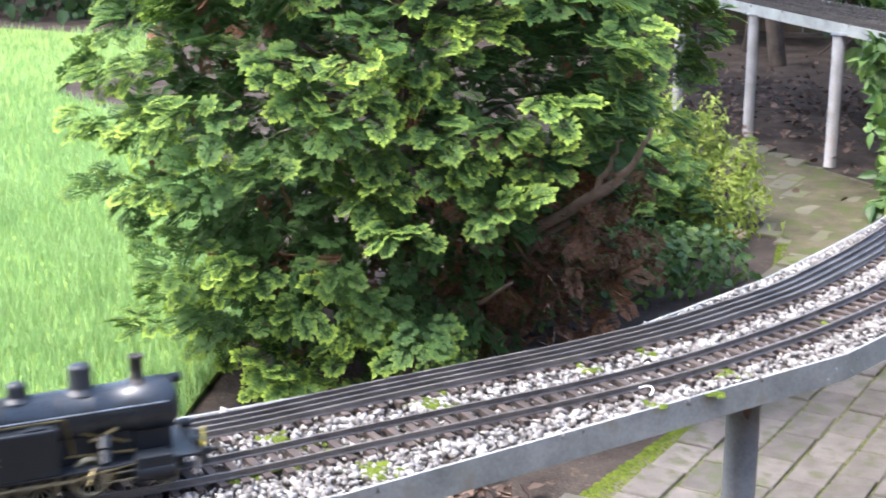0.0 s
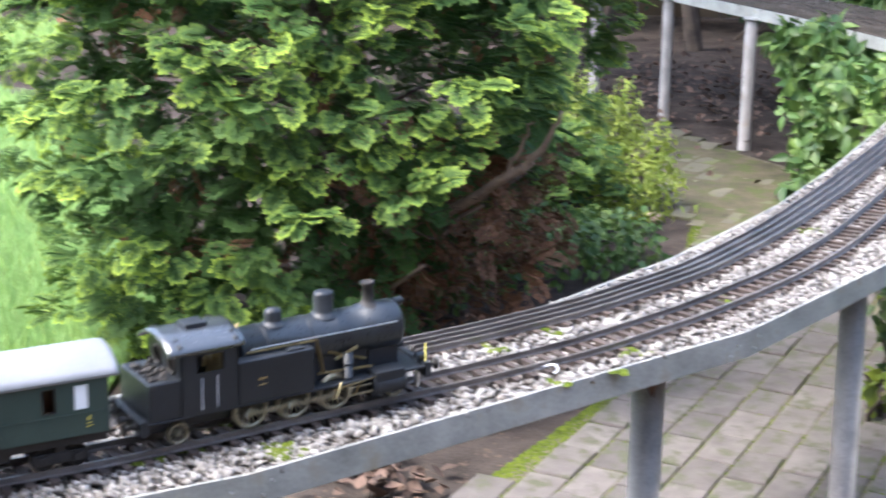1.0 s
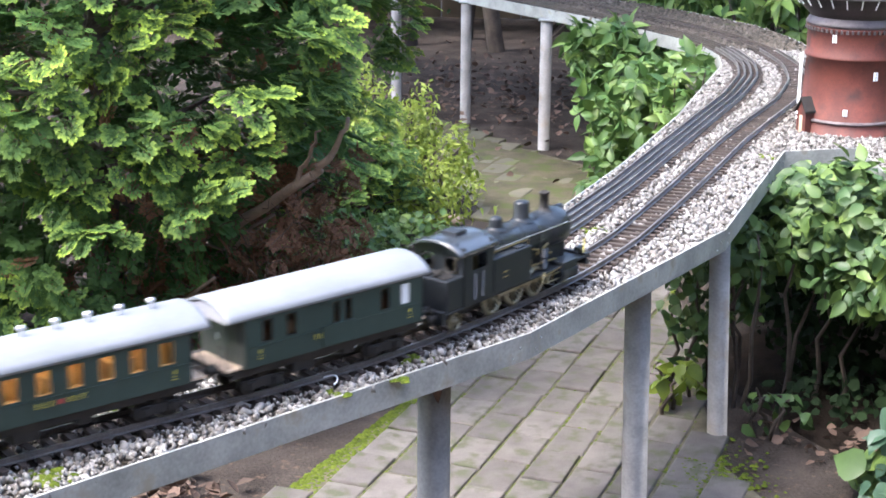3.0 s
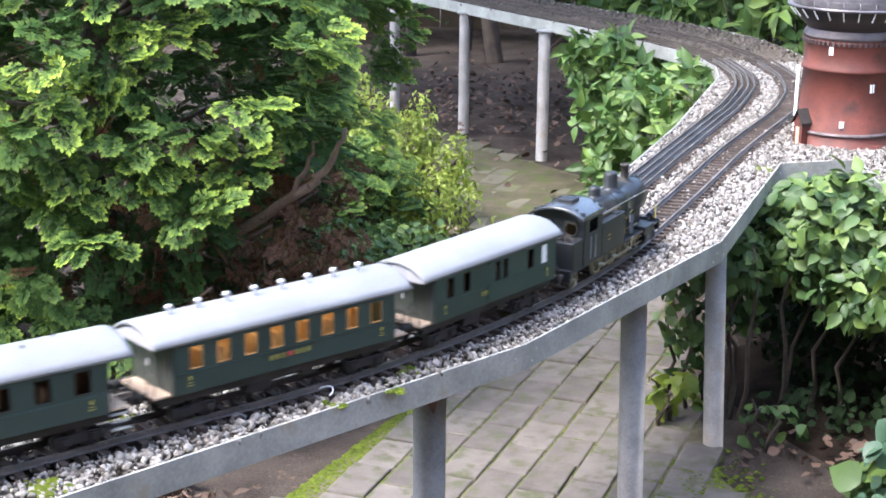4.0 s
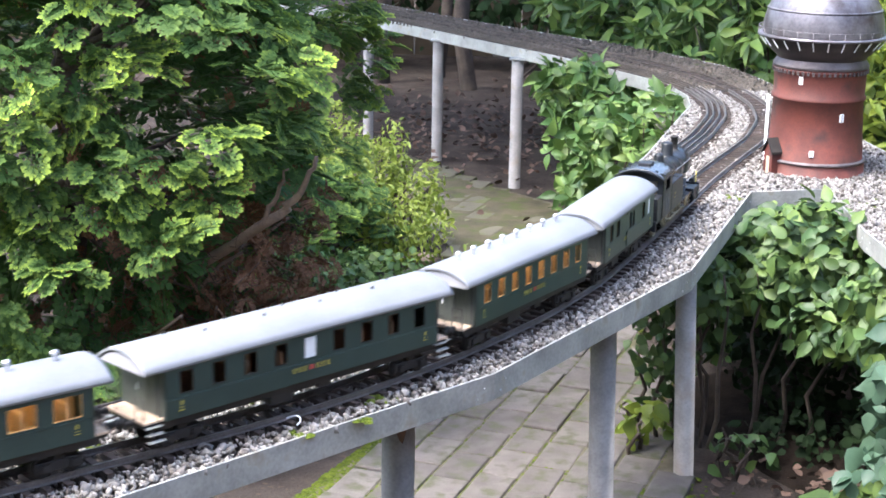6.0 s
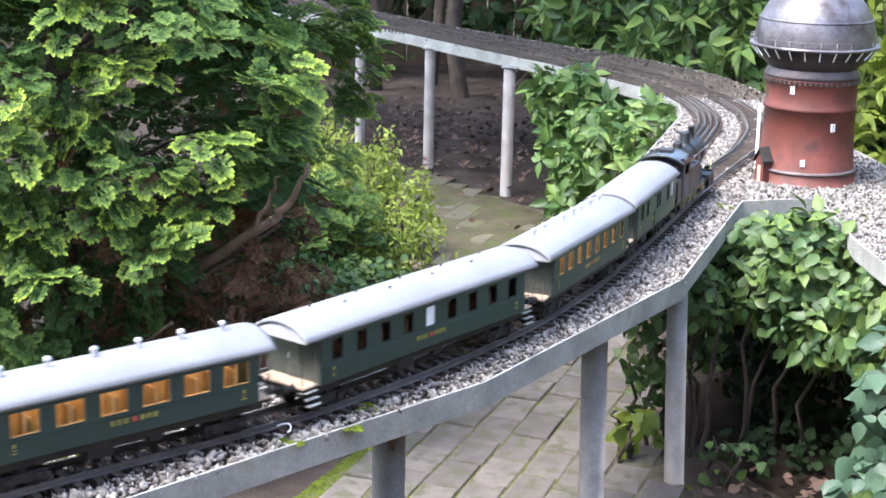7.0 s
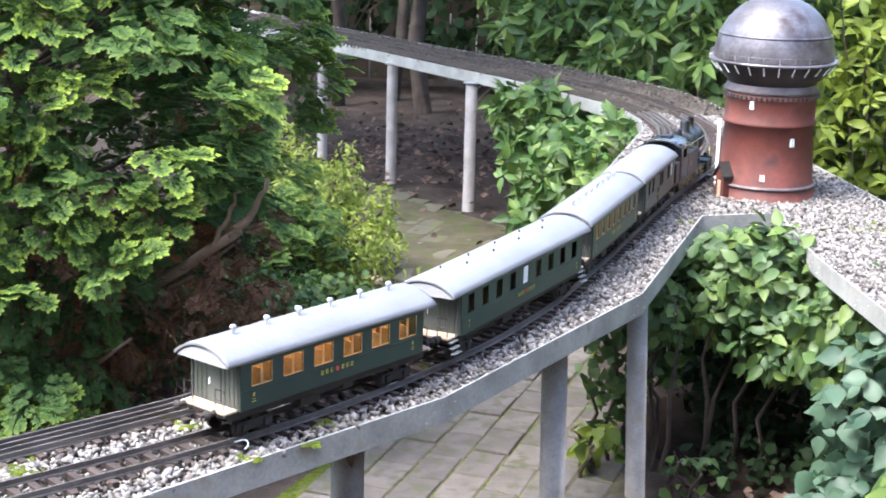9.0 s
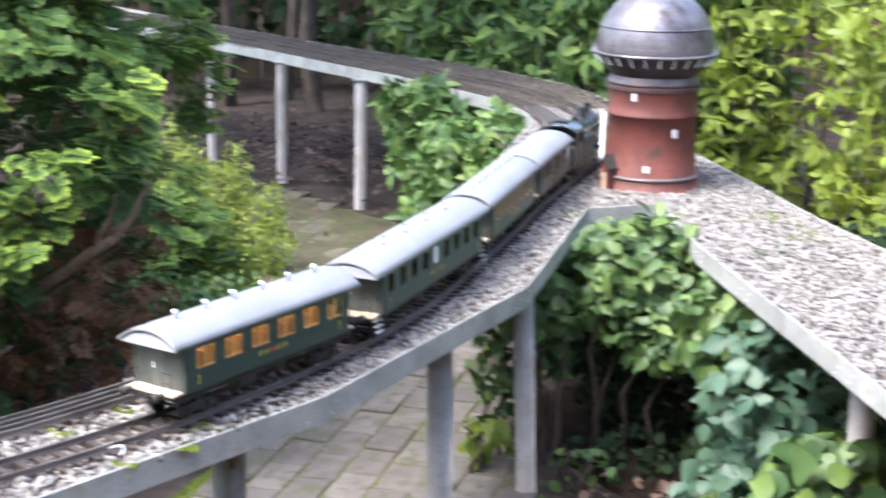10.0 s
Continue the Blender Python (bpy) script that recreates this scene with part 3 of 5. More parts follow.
def steps_part(parent, x, y):
    s = 1 if y > 0 else -1
    for i in range(3):
        yy = y + s * 0.003 * i
        part("step", solid((x - 0.011, x + 0.011, min(yy, yy + s * 0.007), max(yy, yy + s * 0.007), 0.023 - 0.008 * i, 0.0245 - 0.008 * i), bevel=0.0003), STEEL, parent)


def coach(name, label, length, windows, lit, vents, belt=False, platform=0.026, front_platform=None, door=None, interior=INSIDE, frosted=()):
    """A coach on two bogies; x along the track, z = 0 at the rail heads. windows: (x, width) list."""
    c = thing(name, label, "railway coach", group="model train")
    L = length / 2
    fp = platform if front_platform is None else front_platform
    b0, b1 = -L + platform, L - fp
    w = 0.045
    holes = [(x, wd, 0.058, 0.0845) for x, wd in windows]
    for y in (-w, w):
        sp = part("side_wall", side_panel(b0, b1, y, SILL, EAVE, holes), GREEN, c)
        s = 1 if y > 0 else -1
        if belt:
            part("belt_panel", solid((b0, b1, *sorted((y, y + s * 0.0016)), SILL, 0.053), bevel=0.0005), GREEN, sp)
        trim = bmesh.new()
        box(trim, b0, b1, *sorted((y, y + s * 0.0007)), 0.0530, 0.0542)
        part("moulding", trim, GREEN, sp)
        for x, wd in windows:
            white = any(abs(x - q) < 0.004 for q in frosted)
            part("pane", solid((x - wd / 2, x + wd / 2, *sorted((y - s * 0.0008, y - s * 0.0014)), 0.058, 0.0845)), WHITE if white else GLASS, sp, "white frosted pane" if white else "")
            if not white:
                fr = solid((x - wd / 2, x + wd / 2, *sorted((y - s * 0.002, y + s * 0.0003)), 0.0574, 0.0583), (x - wd / 2 - 0.0008, x - wd / 2, *sorted((y, y + s * 0.0004)), 0.058, 0.0845), (x + wd / 2, x + wd / 2 + 0.0008, *sorted((y, y + s * 0.0004)), 0.058, 0.0845))
                if wd > 0.025:
                    box(fr, x - 0.0012, x + 0.0012, *sorted((y - s * 0.002, y)), 0.058, 0.0845)
                part("window_frame", fr, INSIDE if lit else UNDER, sp)
        marks = bmesh.new()
        for k in (-3, -2, -1, 1, 2, 3):
            x = k * 0.0085 + 0.002 * (k > 0) - 0.002 * (k < 0)
            ys = sorted((y + s * (0.0019 if belt else 0.0004), y + s * (0.0024 if belt else 0.0009)))
            box(marks, x - 0.0022, x + 0.0022, *ys, 0.0435, 0.0443)
            box(marks, x - 0.0022, x + 0.0022, *ys, 0.0463, 0.0470)
            box(marks, x - 0.0022, x - 0.0014, *ys, 0.0435, 0.0492)
            box(marks, x - 0.0022, x + 0.0022, *ys, 0.0485, 0.0492)
        for x in (b0 + 0.022, b1 - 0.022):
            box(marks, x - 0.003, x + 0.003, *ys, 0.038, 0.0388)
            box(marks, x - 0.0022, x + 0.0022, *ys, 0.0415, 0.0422)
            box(marks, x - 0.0012, x + 0.0012, *ys, 0.045, 0.0495)
        tagged(part("marking", marks, GOLD, sp, "small gold painted bars"), kind="stuff")
        dot = solid((-0.0028, 0.0028, *ys, 0.0435, 0.0491))
        part("crest", dot, RED, sp, "small red painted square")
    for x, s in ((b0, -1), (b1, 1)):
        bm = bmesh.new()
        outline = [(-w, SILL), (w, SILL)] + [(t * w, EAVE - 0.0022 + 0.0185 * (1 - abs(t) ** 2.3)) for t in np.linspace(1, -1, 15)]
        faces = [[bm.verts.new((q, a, b)) for a, b in outline] for q in (x, x - s * 0.002)]
        for ring in faces:
            bm.faces.new(ring)
        for k in range(len(outline)):
            k2 = (k + 1) % len(outline)
            bm.faces.new((faces[0][k], faces[0][k2], faces[1][k2], faces[1][k]))
        bmesh.ops.recalc_face_normals(bm, faces=bm.faces)
        end = part("end_wall", bm, ENDWALL, c, "grey-green planked end wall, colour lightened for the sun on it")
        for y in (-0.041, -0.033, -0.025, -0.017, 0.017, 0.025, 0.033, 0.041):
            part("panel_strip", solid((*sorted((x, x + s * 0.001)), y - 0.001, y + 0.001, SILL, EAVE + 0.004)), ENDWALL, end)
        part("end_door", solid((*sorted((x, x + s * 0.0015)), -0.011, 0.011, SILL + 0.001, 0.088), bevel=0.0005), ENDWALL, end)
        part("door_handle", rod(bmesh.new(), (x + s * 0.0025, 0.008, 0.055), (x + s * 0.0025, 0.008, 0.063), 0.0008, 6), CHROME, end)
    part("floor_frame", solid((-L + 0.004, L - 0.004, -0.038, 0.038, 0.024, SILL), (-L + 0.03, L - 0.03, -0.022, -0.018, 0.016, 0.024), (-L + 0.03, L - 0.03, 0.018, 0.022, 0.016, 0.024), (-0.03, 0.02, -0.03, 0.03, 0.012, 0.024)), UNDER, c)
    for y in (-0.0365, 0.0335):
        part("sole_bar", solid((-L + 0.012, L - 0.012, y, y + 0.003, 0.0165, SILL), bevel=0.0005), UNDER, c)
    part("battery_box", solid((-0.055, -0.020, -0.034, 0.034, 0.004, 0.0245), (0.025, 0.045, -0.032, 0.032, 0.007, 0.0245), bevel=0.001), UNDER, c)
    for x0, x1, s in ((-L + 0.003, b0, -1), (b1, L - 0.003, 1)):
        if x1 - x0 > 0.008:
            part("platform", solid((x0, x1, -0.040, 0.040, SILL - 0.001, SILL + 0.002), bevel=0.0005), TAN, c, "pale wooden end platform")
            railing(c, s * (L - 0.005), s)
            for y in (-0.036, 0.036) if belt else ():
                steps_part(c, (x0 + x1) / 2, y)
    roof = part("roof", arch(bmesh.new(), -L, L, w + 0.004, EAVE, 0.020), ROOF, c, "pale grey barrel roof")
    for x, s in ((-L + 0.0022, -1), (L - 0.0022, 1)):
        bm = bmesh.new()
        pts = [bm.verts.new((x, t * (w + 0.0005), EAVE - 0.004 + 0.0168 * (1 - abs(t) ** 2.3))) for t in np.linspace(-1, 1, 15)]
        bm.faces.new(pts)
        geo = bmesh.ops.extrude_face_region(bm, geom=list(bm.faces))["geom"]
        for g in geo:
            if isinstance(g, bmesh.types.BMVert):
                g.co.x -= s * 0.002
        bmesh.ops.recalc_face_normals(bm, faces=bm.faces)
        part("roof_end", bm, ROOFEND, roof)
    for x, y, size in vents:
        bm = bmesh.new()
        z = EAVE + 0.019
        turned(bm, [(0.0012 * size, -0.002), (0.0012 * size, 0.0045 * size), (0.0026 * size, 0.0052 * size), (0.003 * size, 0.0068 * size), (0.0022 * size, 0.0086 * size), (0, 0.0092 * size)], 12, Matrix.Translation((x, y, z - abs(y) * 0.12)))
        part("roof_vent", bm, CHROME if size > 0.7 else UNDER, roof)
    buffers(c, -L - 0.002, -1)
    buffers(c, L + 0.002, 1)
    if door:
        for y in (-w, w):
            s = 1 if y > 0 else -1
            ys = sorted((y + s * 0.0002, y + s * 0.0018))
            part("sliding_door", solid((door - 0.03, door + 0.022, *ys, SILL + 0.002, 0.0575), bevel=0.0004), GREEN, c)
            part("door_top_panel", solid((door - 0.03, door + 0.022, *ys, 0.0850, 0.089), bevel=0.0004), GREEN, c)
            part("door_rail", solid((door - 0.05, door + 0.06, *sorted((y, y + s * 0.0025)), 0.0895, 0.091)), UNDER, c)
    # inside: floor of seats, partitions, ceiling lamp
    sx = b0 + 0.02
    while sx < b1 - 0.02 and windows and interior is not None:
        part("seat", solid((sx - 0.0015, sx + 0.0015, -0.037, -0.008, SILL, 0.072), (sx - 0.0015, sx + 0.0015, 0.008, 0.037, SILL, 0.072), (sx - 0.009, sx + 0.009, -0.037, -0.008, 0.043, 0.046), (sx - 0.009, sx + 0.009, 0.008, 0.037, 0.043, 0.046), bevel=0.0006), SEAT if lit else DARKIN, c)
        sx += 0.0265
    if interior is not None:
        part("partition", solid((b0 + 0.003, b1 - 0.003, -0.002, 0.002, SILL, 0.088)), interior, c)
    if lit:
        part("ceiling_lamp", solid((b0 + 0.02, b1 - 0.02, -0.030, -0.024, 0.0895, 0.0905), (b0 + 0.02, b1 - 0.02, 0.024, 0.030, 0.0895, 0.0905)), LAMP, c, "warm glowing strip lamp")
    for ob in c.children:
        ob.location.z += LIFT
    for x in (-L + 0.062, L - 0.062):
        bogie(c, x)
    return c


L1, L2, L3, L4 = 0.318, 0.380, 0.497, 0.388
baggage = coach("baggage_van", "dark green baggage van with pale grey roof and sliding door", L1, [(-0.100, 0.013), (-0.064, 0.013), (0.006, 0.009), (0.024, 0.009), (0.084, 0.013), (0.118, 0.014)], False, [], door=0.012, interior=DARKIN, frosted=(0.118,), front_platform=0.012)
second = coach("passenger_coach", "green passenger coach with eight warmly lit windows and roof vents", L2, [(-0.133 + i * 0.038, 0.016) for i in range(8)], True, [(-0.14 + i * 0.040, 0.0, 1.5) for i in range(8)])
third = coach("passenger_coach", "long green coach with brown curtained windows and open end platforms", L3, [(-0.188 + i * 0.047, 0.018) for i in range(9)], False, [(-0.18 + i * 0.045, 0.010 * (-1) ** i, 0.6) for i in range(9)], belt=True, interior=DARKIN, frosted=(0.0,), platform=0.030)
fourth = coach("passenger_coach", "green rear coach with paired warmly lit windows and ball vents", L4, [(-0.134 + i * 0.0544, 0.033) for i in range(6)], True, [(-0.140 + i * 0.0575, 0.0, 1.5) for i in range(6)] + [(-0.018, 0.010, 1.3)], platform=0.024)


def wheel(bm, x, y, z, r, spokes, s):
    m = Matrix.Translation((x, y, z)) @ pose(0, 0, 0, -90 * s, 0, 0)
    turned(bm, [(r * 0.80, -0.0018), (r * 1.06, -0.0018), (r * 1.06, -0.0006), (r, 0.0), (r * 0.98, 0.003), (r * 0.80, 0.003), (r * 0.80, -0.0018)], 28, m)
    turned(bm, [(0, -0.002), (r * 0.2, -0.002), (r * 0.2, 0.0038), (0, 0.0038)], 12, m)
    for i in range(spokes):
        a = 2 * math.pi * i / spokes
        rod(bm, m @ Vector((math.cos(a) * r * 0.15, math.sin(a) * r * 0.15, 0.001)), m @ Vector((math.cos(a) * r * 0.84, math.sin(a) * r * 0.84, 0.001)), r * 0.055, 5)
    return bm


DRIVERS = (-0.052, 0.002, 0.056)
DR = 0.0215


def locomotive():
    c = thing("steam_locomotive", "black tank steam locomotive with domes, side tanks and brass details", "locomotive", group="model train")
    part("running_board", solid((-0.158, 0.150, -0.041, 0.041, 0.0335, 0.0365), (-0.165, -0.158, -0.041, 0.041, 0.022, 0.040), (0.150, 0.157, -0.041, 0.041, 0.022, 0.040), (-0.15, 0.14, -0.016, 0.016, 0.014, 0.0335), bevel=0.0008), BLACK, c)
    bunker = part("coal_bunker", solid((-0.156, -0.122, -0.0405, 0.0405, 0.0365, 0.080), bevel=0.0018), BLACK, c)
    heap = bmesh.new()
    for _ in range(60):
        turned(heap, [(0, -0.003), (0.003, -0.001), (0.0028, 0.001), (0, 0.003)], 5, pose(random.uniform(-0.150, -0.127), random.uniform(-0.033, 0.033), random.uniform(0.078, 0.083), random.uniform(0, 90), random.uniform(0, 90), 0))
    part("coal", heap, UNDER, bunker)
    cab = part("cab", side_panel(-0.124, -0.064, -0.0415, 0.0365, 0.110, [(-0.093, 0.028, 0.083, 0.103)]), BLACK, c)
    part("cab_side", side_panel(-0.124, -0.064, 0.0415, 0.0365, 0.110, [(-0.093, 0.028, 0.083, 0.103)]), BLACK, c)
    for x in (-0.124, -0.066):
        back = bmesh.new()
        box(back, x, x + 0.002, -0.0415, 0.0415, 0.0365, 0.079)
        box(back, x, x + 0.002, -0.0415, -0.030, 0.079, 0.118)
        box(back, x, x + 0.002, 0.030, 0.0415, 0.079, 0.118)
        box(back, x, x + 0.002, -0.009, 0.009, 0.079, 0.122)
        box(back, x, x + 0.002, -0.030, 0.030, 0.103, 0.122)
        bmesh.ops.remove_doubles(back, verts=back.verts, dist=0.0001)
        part("cab_end", back, BLACK, c)
    for x, y in ((-0.1245, -0.0195), (-0.1245, 0.0195)):
        ring = bmesh.new()
        turned(ring, [(0.0095, -0.001), (0.0115, -0.001), (0.0115, 0.0012), (0.0095, 0.0012), (0.0095, -0.001)], 18, Matrix.Translation((x, y, 0.0915)) @ pose(0, 0, 0, 0, -90, 0))
        part("spectacle_ring", ring, UNDER, cab)
    part("cab_backhead", rod(rod(solid((-0.074, -0.068, -0.02, 0.02, 0.05, 0.10), bevel=0.002), (-0.078, -0.01, 0.085), (-0.078, 0.01, 0.085), 0.002), (-0.079, 0.012, 0.07), (-0.075, 0.012, 0.095), 0.0015), BRASS, c, "brass cab fittings")
    roof = part("cab_roof", arch(bmesh.new(), -0.136, -0.057, 0.0455, 0.110, 0.0155), CABROOF, c, "blue-grey sheen of the cab roof")
    part("roof_hatch", solid((-0.106, -0.084, -0.012, 0.012, 0.124, 0.1300), bevel=0.001), BLACK, roof)
    part("whistle", rod(rod(bmesh.new(), (-0.052, -0.012, 0.106), (-0.052, -0.012, 0.116), 0.0012), (-0.052, -0.012, 0.116), (-0.052, -0.012, 0.121), 0.002), BRASS, roof, "small brass whistle")
    for s in (-1, 1):
        y0, y1 = sorted((s * 0.0245, s * 0.0418))
        tank = part("side_tank", solid((-0.064, 0.019, y0, y1, 0.0365, 0.0865), bevel=0.0018), BLACK, c)
        part("tank_lid", solid((-0.008, 0.010, y0 + 0.003, y1 - 0.003, 0.0865, 0.0890), bevel=0.001), BLACK, tank)
        for x in (-0.103, -0.087):
            part("grab_rail", rod(bmesh.new(), (x, s * 0.0428, 0.042), (x, s * 0.0428, 0.078), 0.0006, 6), ROOF, tank)
        part("number_plate", solid((-0.043, -0.034, *sorted((s * 0.0418, s * 0.0424)), 0.062, 0.0645), (-0.043, -0.034, *sorted((s * 0.0418, s * 0.0424)), 0.0555, 0.0570), bevel=0.0002), BRASS, tank, "two small brass bars")
        hand = bmesh.new()
        rod(hand, (-0.045, s * 0.0290, 0.094), (0.122, s * 0.0290, 0.094), 0.0009, 6)
        for x in (-0.02, 0.03, 0.08, 0.118):
            rod(hand, (x, s * 0.026, 0.093), (x, s * 0.0290, 0.094), 0.0011, 6)
        part("boiler_handrail", hand, CHROME, c, "thin bright handrail")
        pipe = bmesh.new()
        rod(pipe, (-0.05, s * 0.0262, 0.0895), (0.028, s * 0.0262, 0.0895), 0.0016, 8)
        rod(pipe, (0.028, s * 0.0262, 0.0895), (0.034, s * 0.0300, 0.050), 0.0018, 8)
        rod(pipe, (0.028, s * 0.0300, 0.050), (0.090, s * 0.0300, 0.046), 0.0016, 8)
        rod(pipe, (0.042, s * 0.026, 0.072), (0.085, s * 0.026, 0.055), 0.0016, 8)
        rod(pipe, (0.05, s * 0.027, 0.062), (0.075, s * 0.027, 0.072), 0.0022, 8)
        part("feed_pipe", pipe, BRASS, c, "copper brown feed pipes")
        part("air_pump", rod(rod(bmesh.new(), (0.062, s * 0.031, 0.039), (0.062, s * 0.031, 0.053), 0.005, 12), (0.062, s * 0.031, 0.056), (0.062, s * 0.031, 0.068), 0.0055, 12), BLACK, c)
        cyl = bmesh.new()
        turned(cyl, [(0, -0.019), (0.011, -0.019), (0.0125, -0.016), (0.0115, -0.015), (0.0115, 0.015), (0.0125, 0.016), (0.011, 0.019), (0, 0.019)], 20, Matrix.Translation((0.105, s * 0.036, 0.024)) @ pose(0, 0, 0, 0, 90, 0))
        box(cyl, 0.088, 0.122, *sorted((s * 0.022, s * 0.046)), 0.030, 0.042, bevel=0.001)
        part("cylinder", cyl, BLACK, c)
        part("slide_bar", solid((0.058, 0.090, *sorted((s * 0.038, s * 0.041)), 0.0275, 0.0292), (0.058, 0.090, *sorted((s * 0.038, s * 0.041)), 0.0185, 0.0200), (0.056, 0.060, *sorted((s * 0.037, s * 0.042)), 0.0185, 0.034), bevel=0.0003), GEAR, c)
        part("valve_link", rod(rod(rod(bmesh.new(), (0.040, s * 0.041, 0.030), (0.092, s * 0.041, 0.036), 0.0011, 6), (0.044, s * 0.041, 0.020), (0.049, s * 0.041, 0.038), 0.0013, 6), (0.07, s * 0.042, 0.033), (0.066, s * 0.042, 0.022), 0.0011, 6), BRASS, c)
    boiler = bmesh.new()
    turned(boiler, [(0, -0.052), (0.0275, -0.052), (0.0275, 0.055), (0.0280, 0.056), (0.0280, 0.059), (0.0275, 0.060), (0.0275, 0.090), (0.0288, 0.091), (0.0288, 0.128), (0.027, 0.131), (0.022, 0.132), (0.021, 0.135), (0.006, 0.138), (0, 0.138)], 36, Matrix.Translation((0, 0, 0.0835)) @ pose(0, 0, 0, 0, 90, 0))
    bo = part("boiler", boiler, BOILER, c)
    for x in (-0.025, 0.025):
        bands = turned(bmesh.new(), [(0.0276, 0), (0.0281, 0), (0.0281, 0.002), (0.0276, 0.002), (0.0276, 0)], 36, Matrix.Translation((x, 0, 0.0835)) @ pose(0, 0, 0, 0, 90, 0))
        part("boiler_band", bands, BLACK, bo)
    part("firebox_saddle", solid((0.092, 0.128, -0.018, 0.018, 0.036, 0.062), (-0.05, 0.09, -0.02, 0.02, 0.036, 0.066), bevel=0.001), BLACK, bo)
    part("steam_dome", turned(bmesh.new(), [(0.017, 0.1075), (0.0125, 0.1115), (0.0108, 0.114), (0.0108, 0.133), (0.0098, 0.136), (0.007, 0.1375), (0, 0.138)], 24, Matrix.Translation((0.049, 0, 0))), BLACK, bo)
    part("sand_dome", turned(bmesh.new(), [(0.015, 0.1085), (0.010, 0.112), (0.0092, 0.114), (0.0092, 0.1225), (0.008, 0.126), (0.004, 0.128), (0, 0.1285)], 22, Matrix.Translation((-0.008, 0, 0))), BLACK, bo)
    part("chimney", turned(bmesh.new(), [(0.014, 0.1085), (0.008, 0.113), (0.0066, 0.116), (0.0060, 0.135), (0.0073, 0.1355), (0.0076, 0.1390), (0.0055, 0.1395), (0.005, 0.125), (0, 0.124)], 20, Matrix.Translation((0.101, 0, 0))), UNDER, bo, "slim dark brown chimney")
    for y in (-0.027, 0.027, 0.0):
        z = 0.044 if y else 0.108
        lamp = bmesh.new()
        turned(lamp, [(0, -0.006), (0.005, -0.006), (0.0055, 0.004), (0.0045, 0.006), (0, 0.006)], 14, Matrix.Translation((0.151 if y else 0.136, y, z)) @ pose(0, 0, 0, 0, 90, 0))
        part("headlamp", lamp, BLACK, c)
    part("front_pole", rod(bmesh.new(), (0.153, -0.034, 0.038), (0.153, -0.034, 0.062), 0.0008, 6), GOLD, c)
    for y in (-0.022, 0.022):
        part("rail_guard", solid((0.148, 0.151, y - 0.004, y + 0.004, 0.006, 0.024), bevel=0.0005), CHROME, c)
    part("coupling_hook", rod(rod(bmesh.new(), (0.156, 0, 0.031), (0.166, 0, 0.029), 0.0015, 6), (0.166, 0, 0.029), (0.164, 0, 0.018), 0.0012, 6), CHROME, c)
    buffers(c, 0.157, 1)
    buffers(c, -0.165, -1)
    for ob in c.children_recursive:
        ob.data.transform(Matrix.Diagonal((1.14, 1, 1, 1)))
    spin = []
    for x, r, n in [(d, DR, 14) for d in DRIVERS] + [(0.136, 0.0125, 10), (-0.140, 0.0125, 10)]:
        bm = bmesh.new()
        for s in (-1, 1):
            wheel(bm, 0, s * 0.0245, 0, r, n, s)
            if r == DR:
                turned(bm, [(0, 0), (0.0022, 0), (0.0022, 0.011), (0, 0.011)], 8, Matrix.Translation((0.009, s * 0.026, 0)) @ pose(0, 0, 0, -90 * s, 0, 0))
        rod(bm, (0, -0.024, 0), (0, 0.024, 0), 0.0025)
        w = part("wheelset", bm, GEAR, c, "spoked wheels with worn steel rims")
        spin.append((w, x, r))
    rods = []
    for s in (-1, 1):
        bm = solid((DRIVERS[0] - 0.003, DRIVERS[2] + 0.003, *sorted((s * 0.0325, s * 0.0345)), -0.0018, 0.0018), bevel=0.0005)
        for d in DRIVERS:
            turned(bm, [(0, -0.0015), (0.0035, -0.0015), (0.0035, 0.0015), (0, 0.0015)], 12, Matrix.Translation((d, s * 0.0337, 0)) @ pose(0, 0, 0, 90, 0, 0))
        rods.append(part("coupling_rod", bm, GEAR, c, "polished coupling rod"))
    return c, spin, rods


loco, spinning, rods = locomotive()


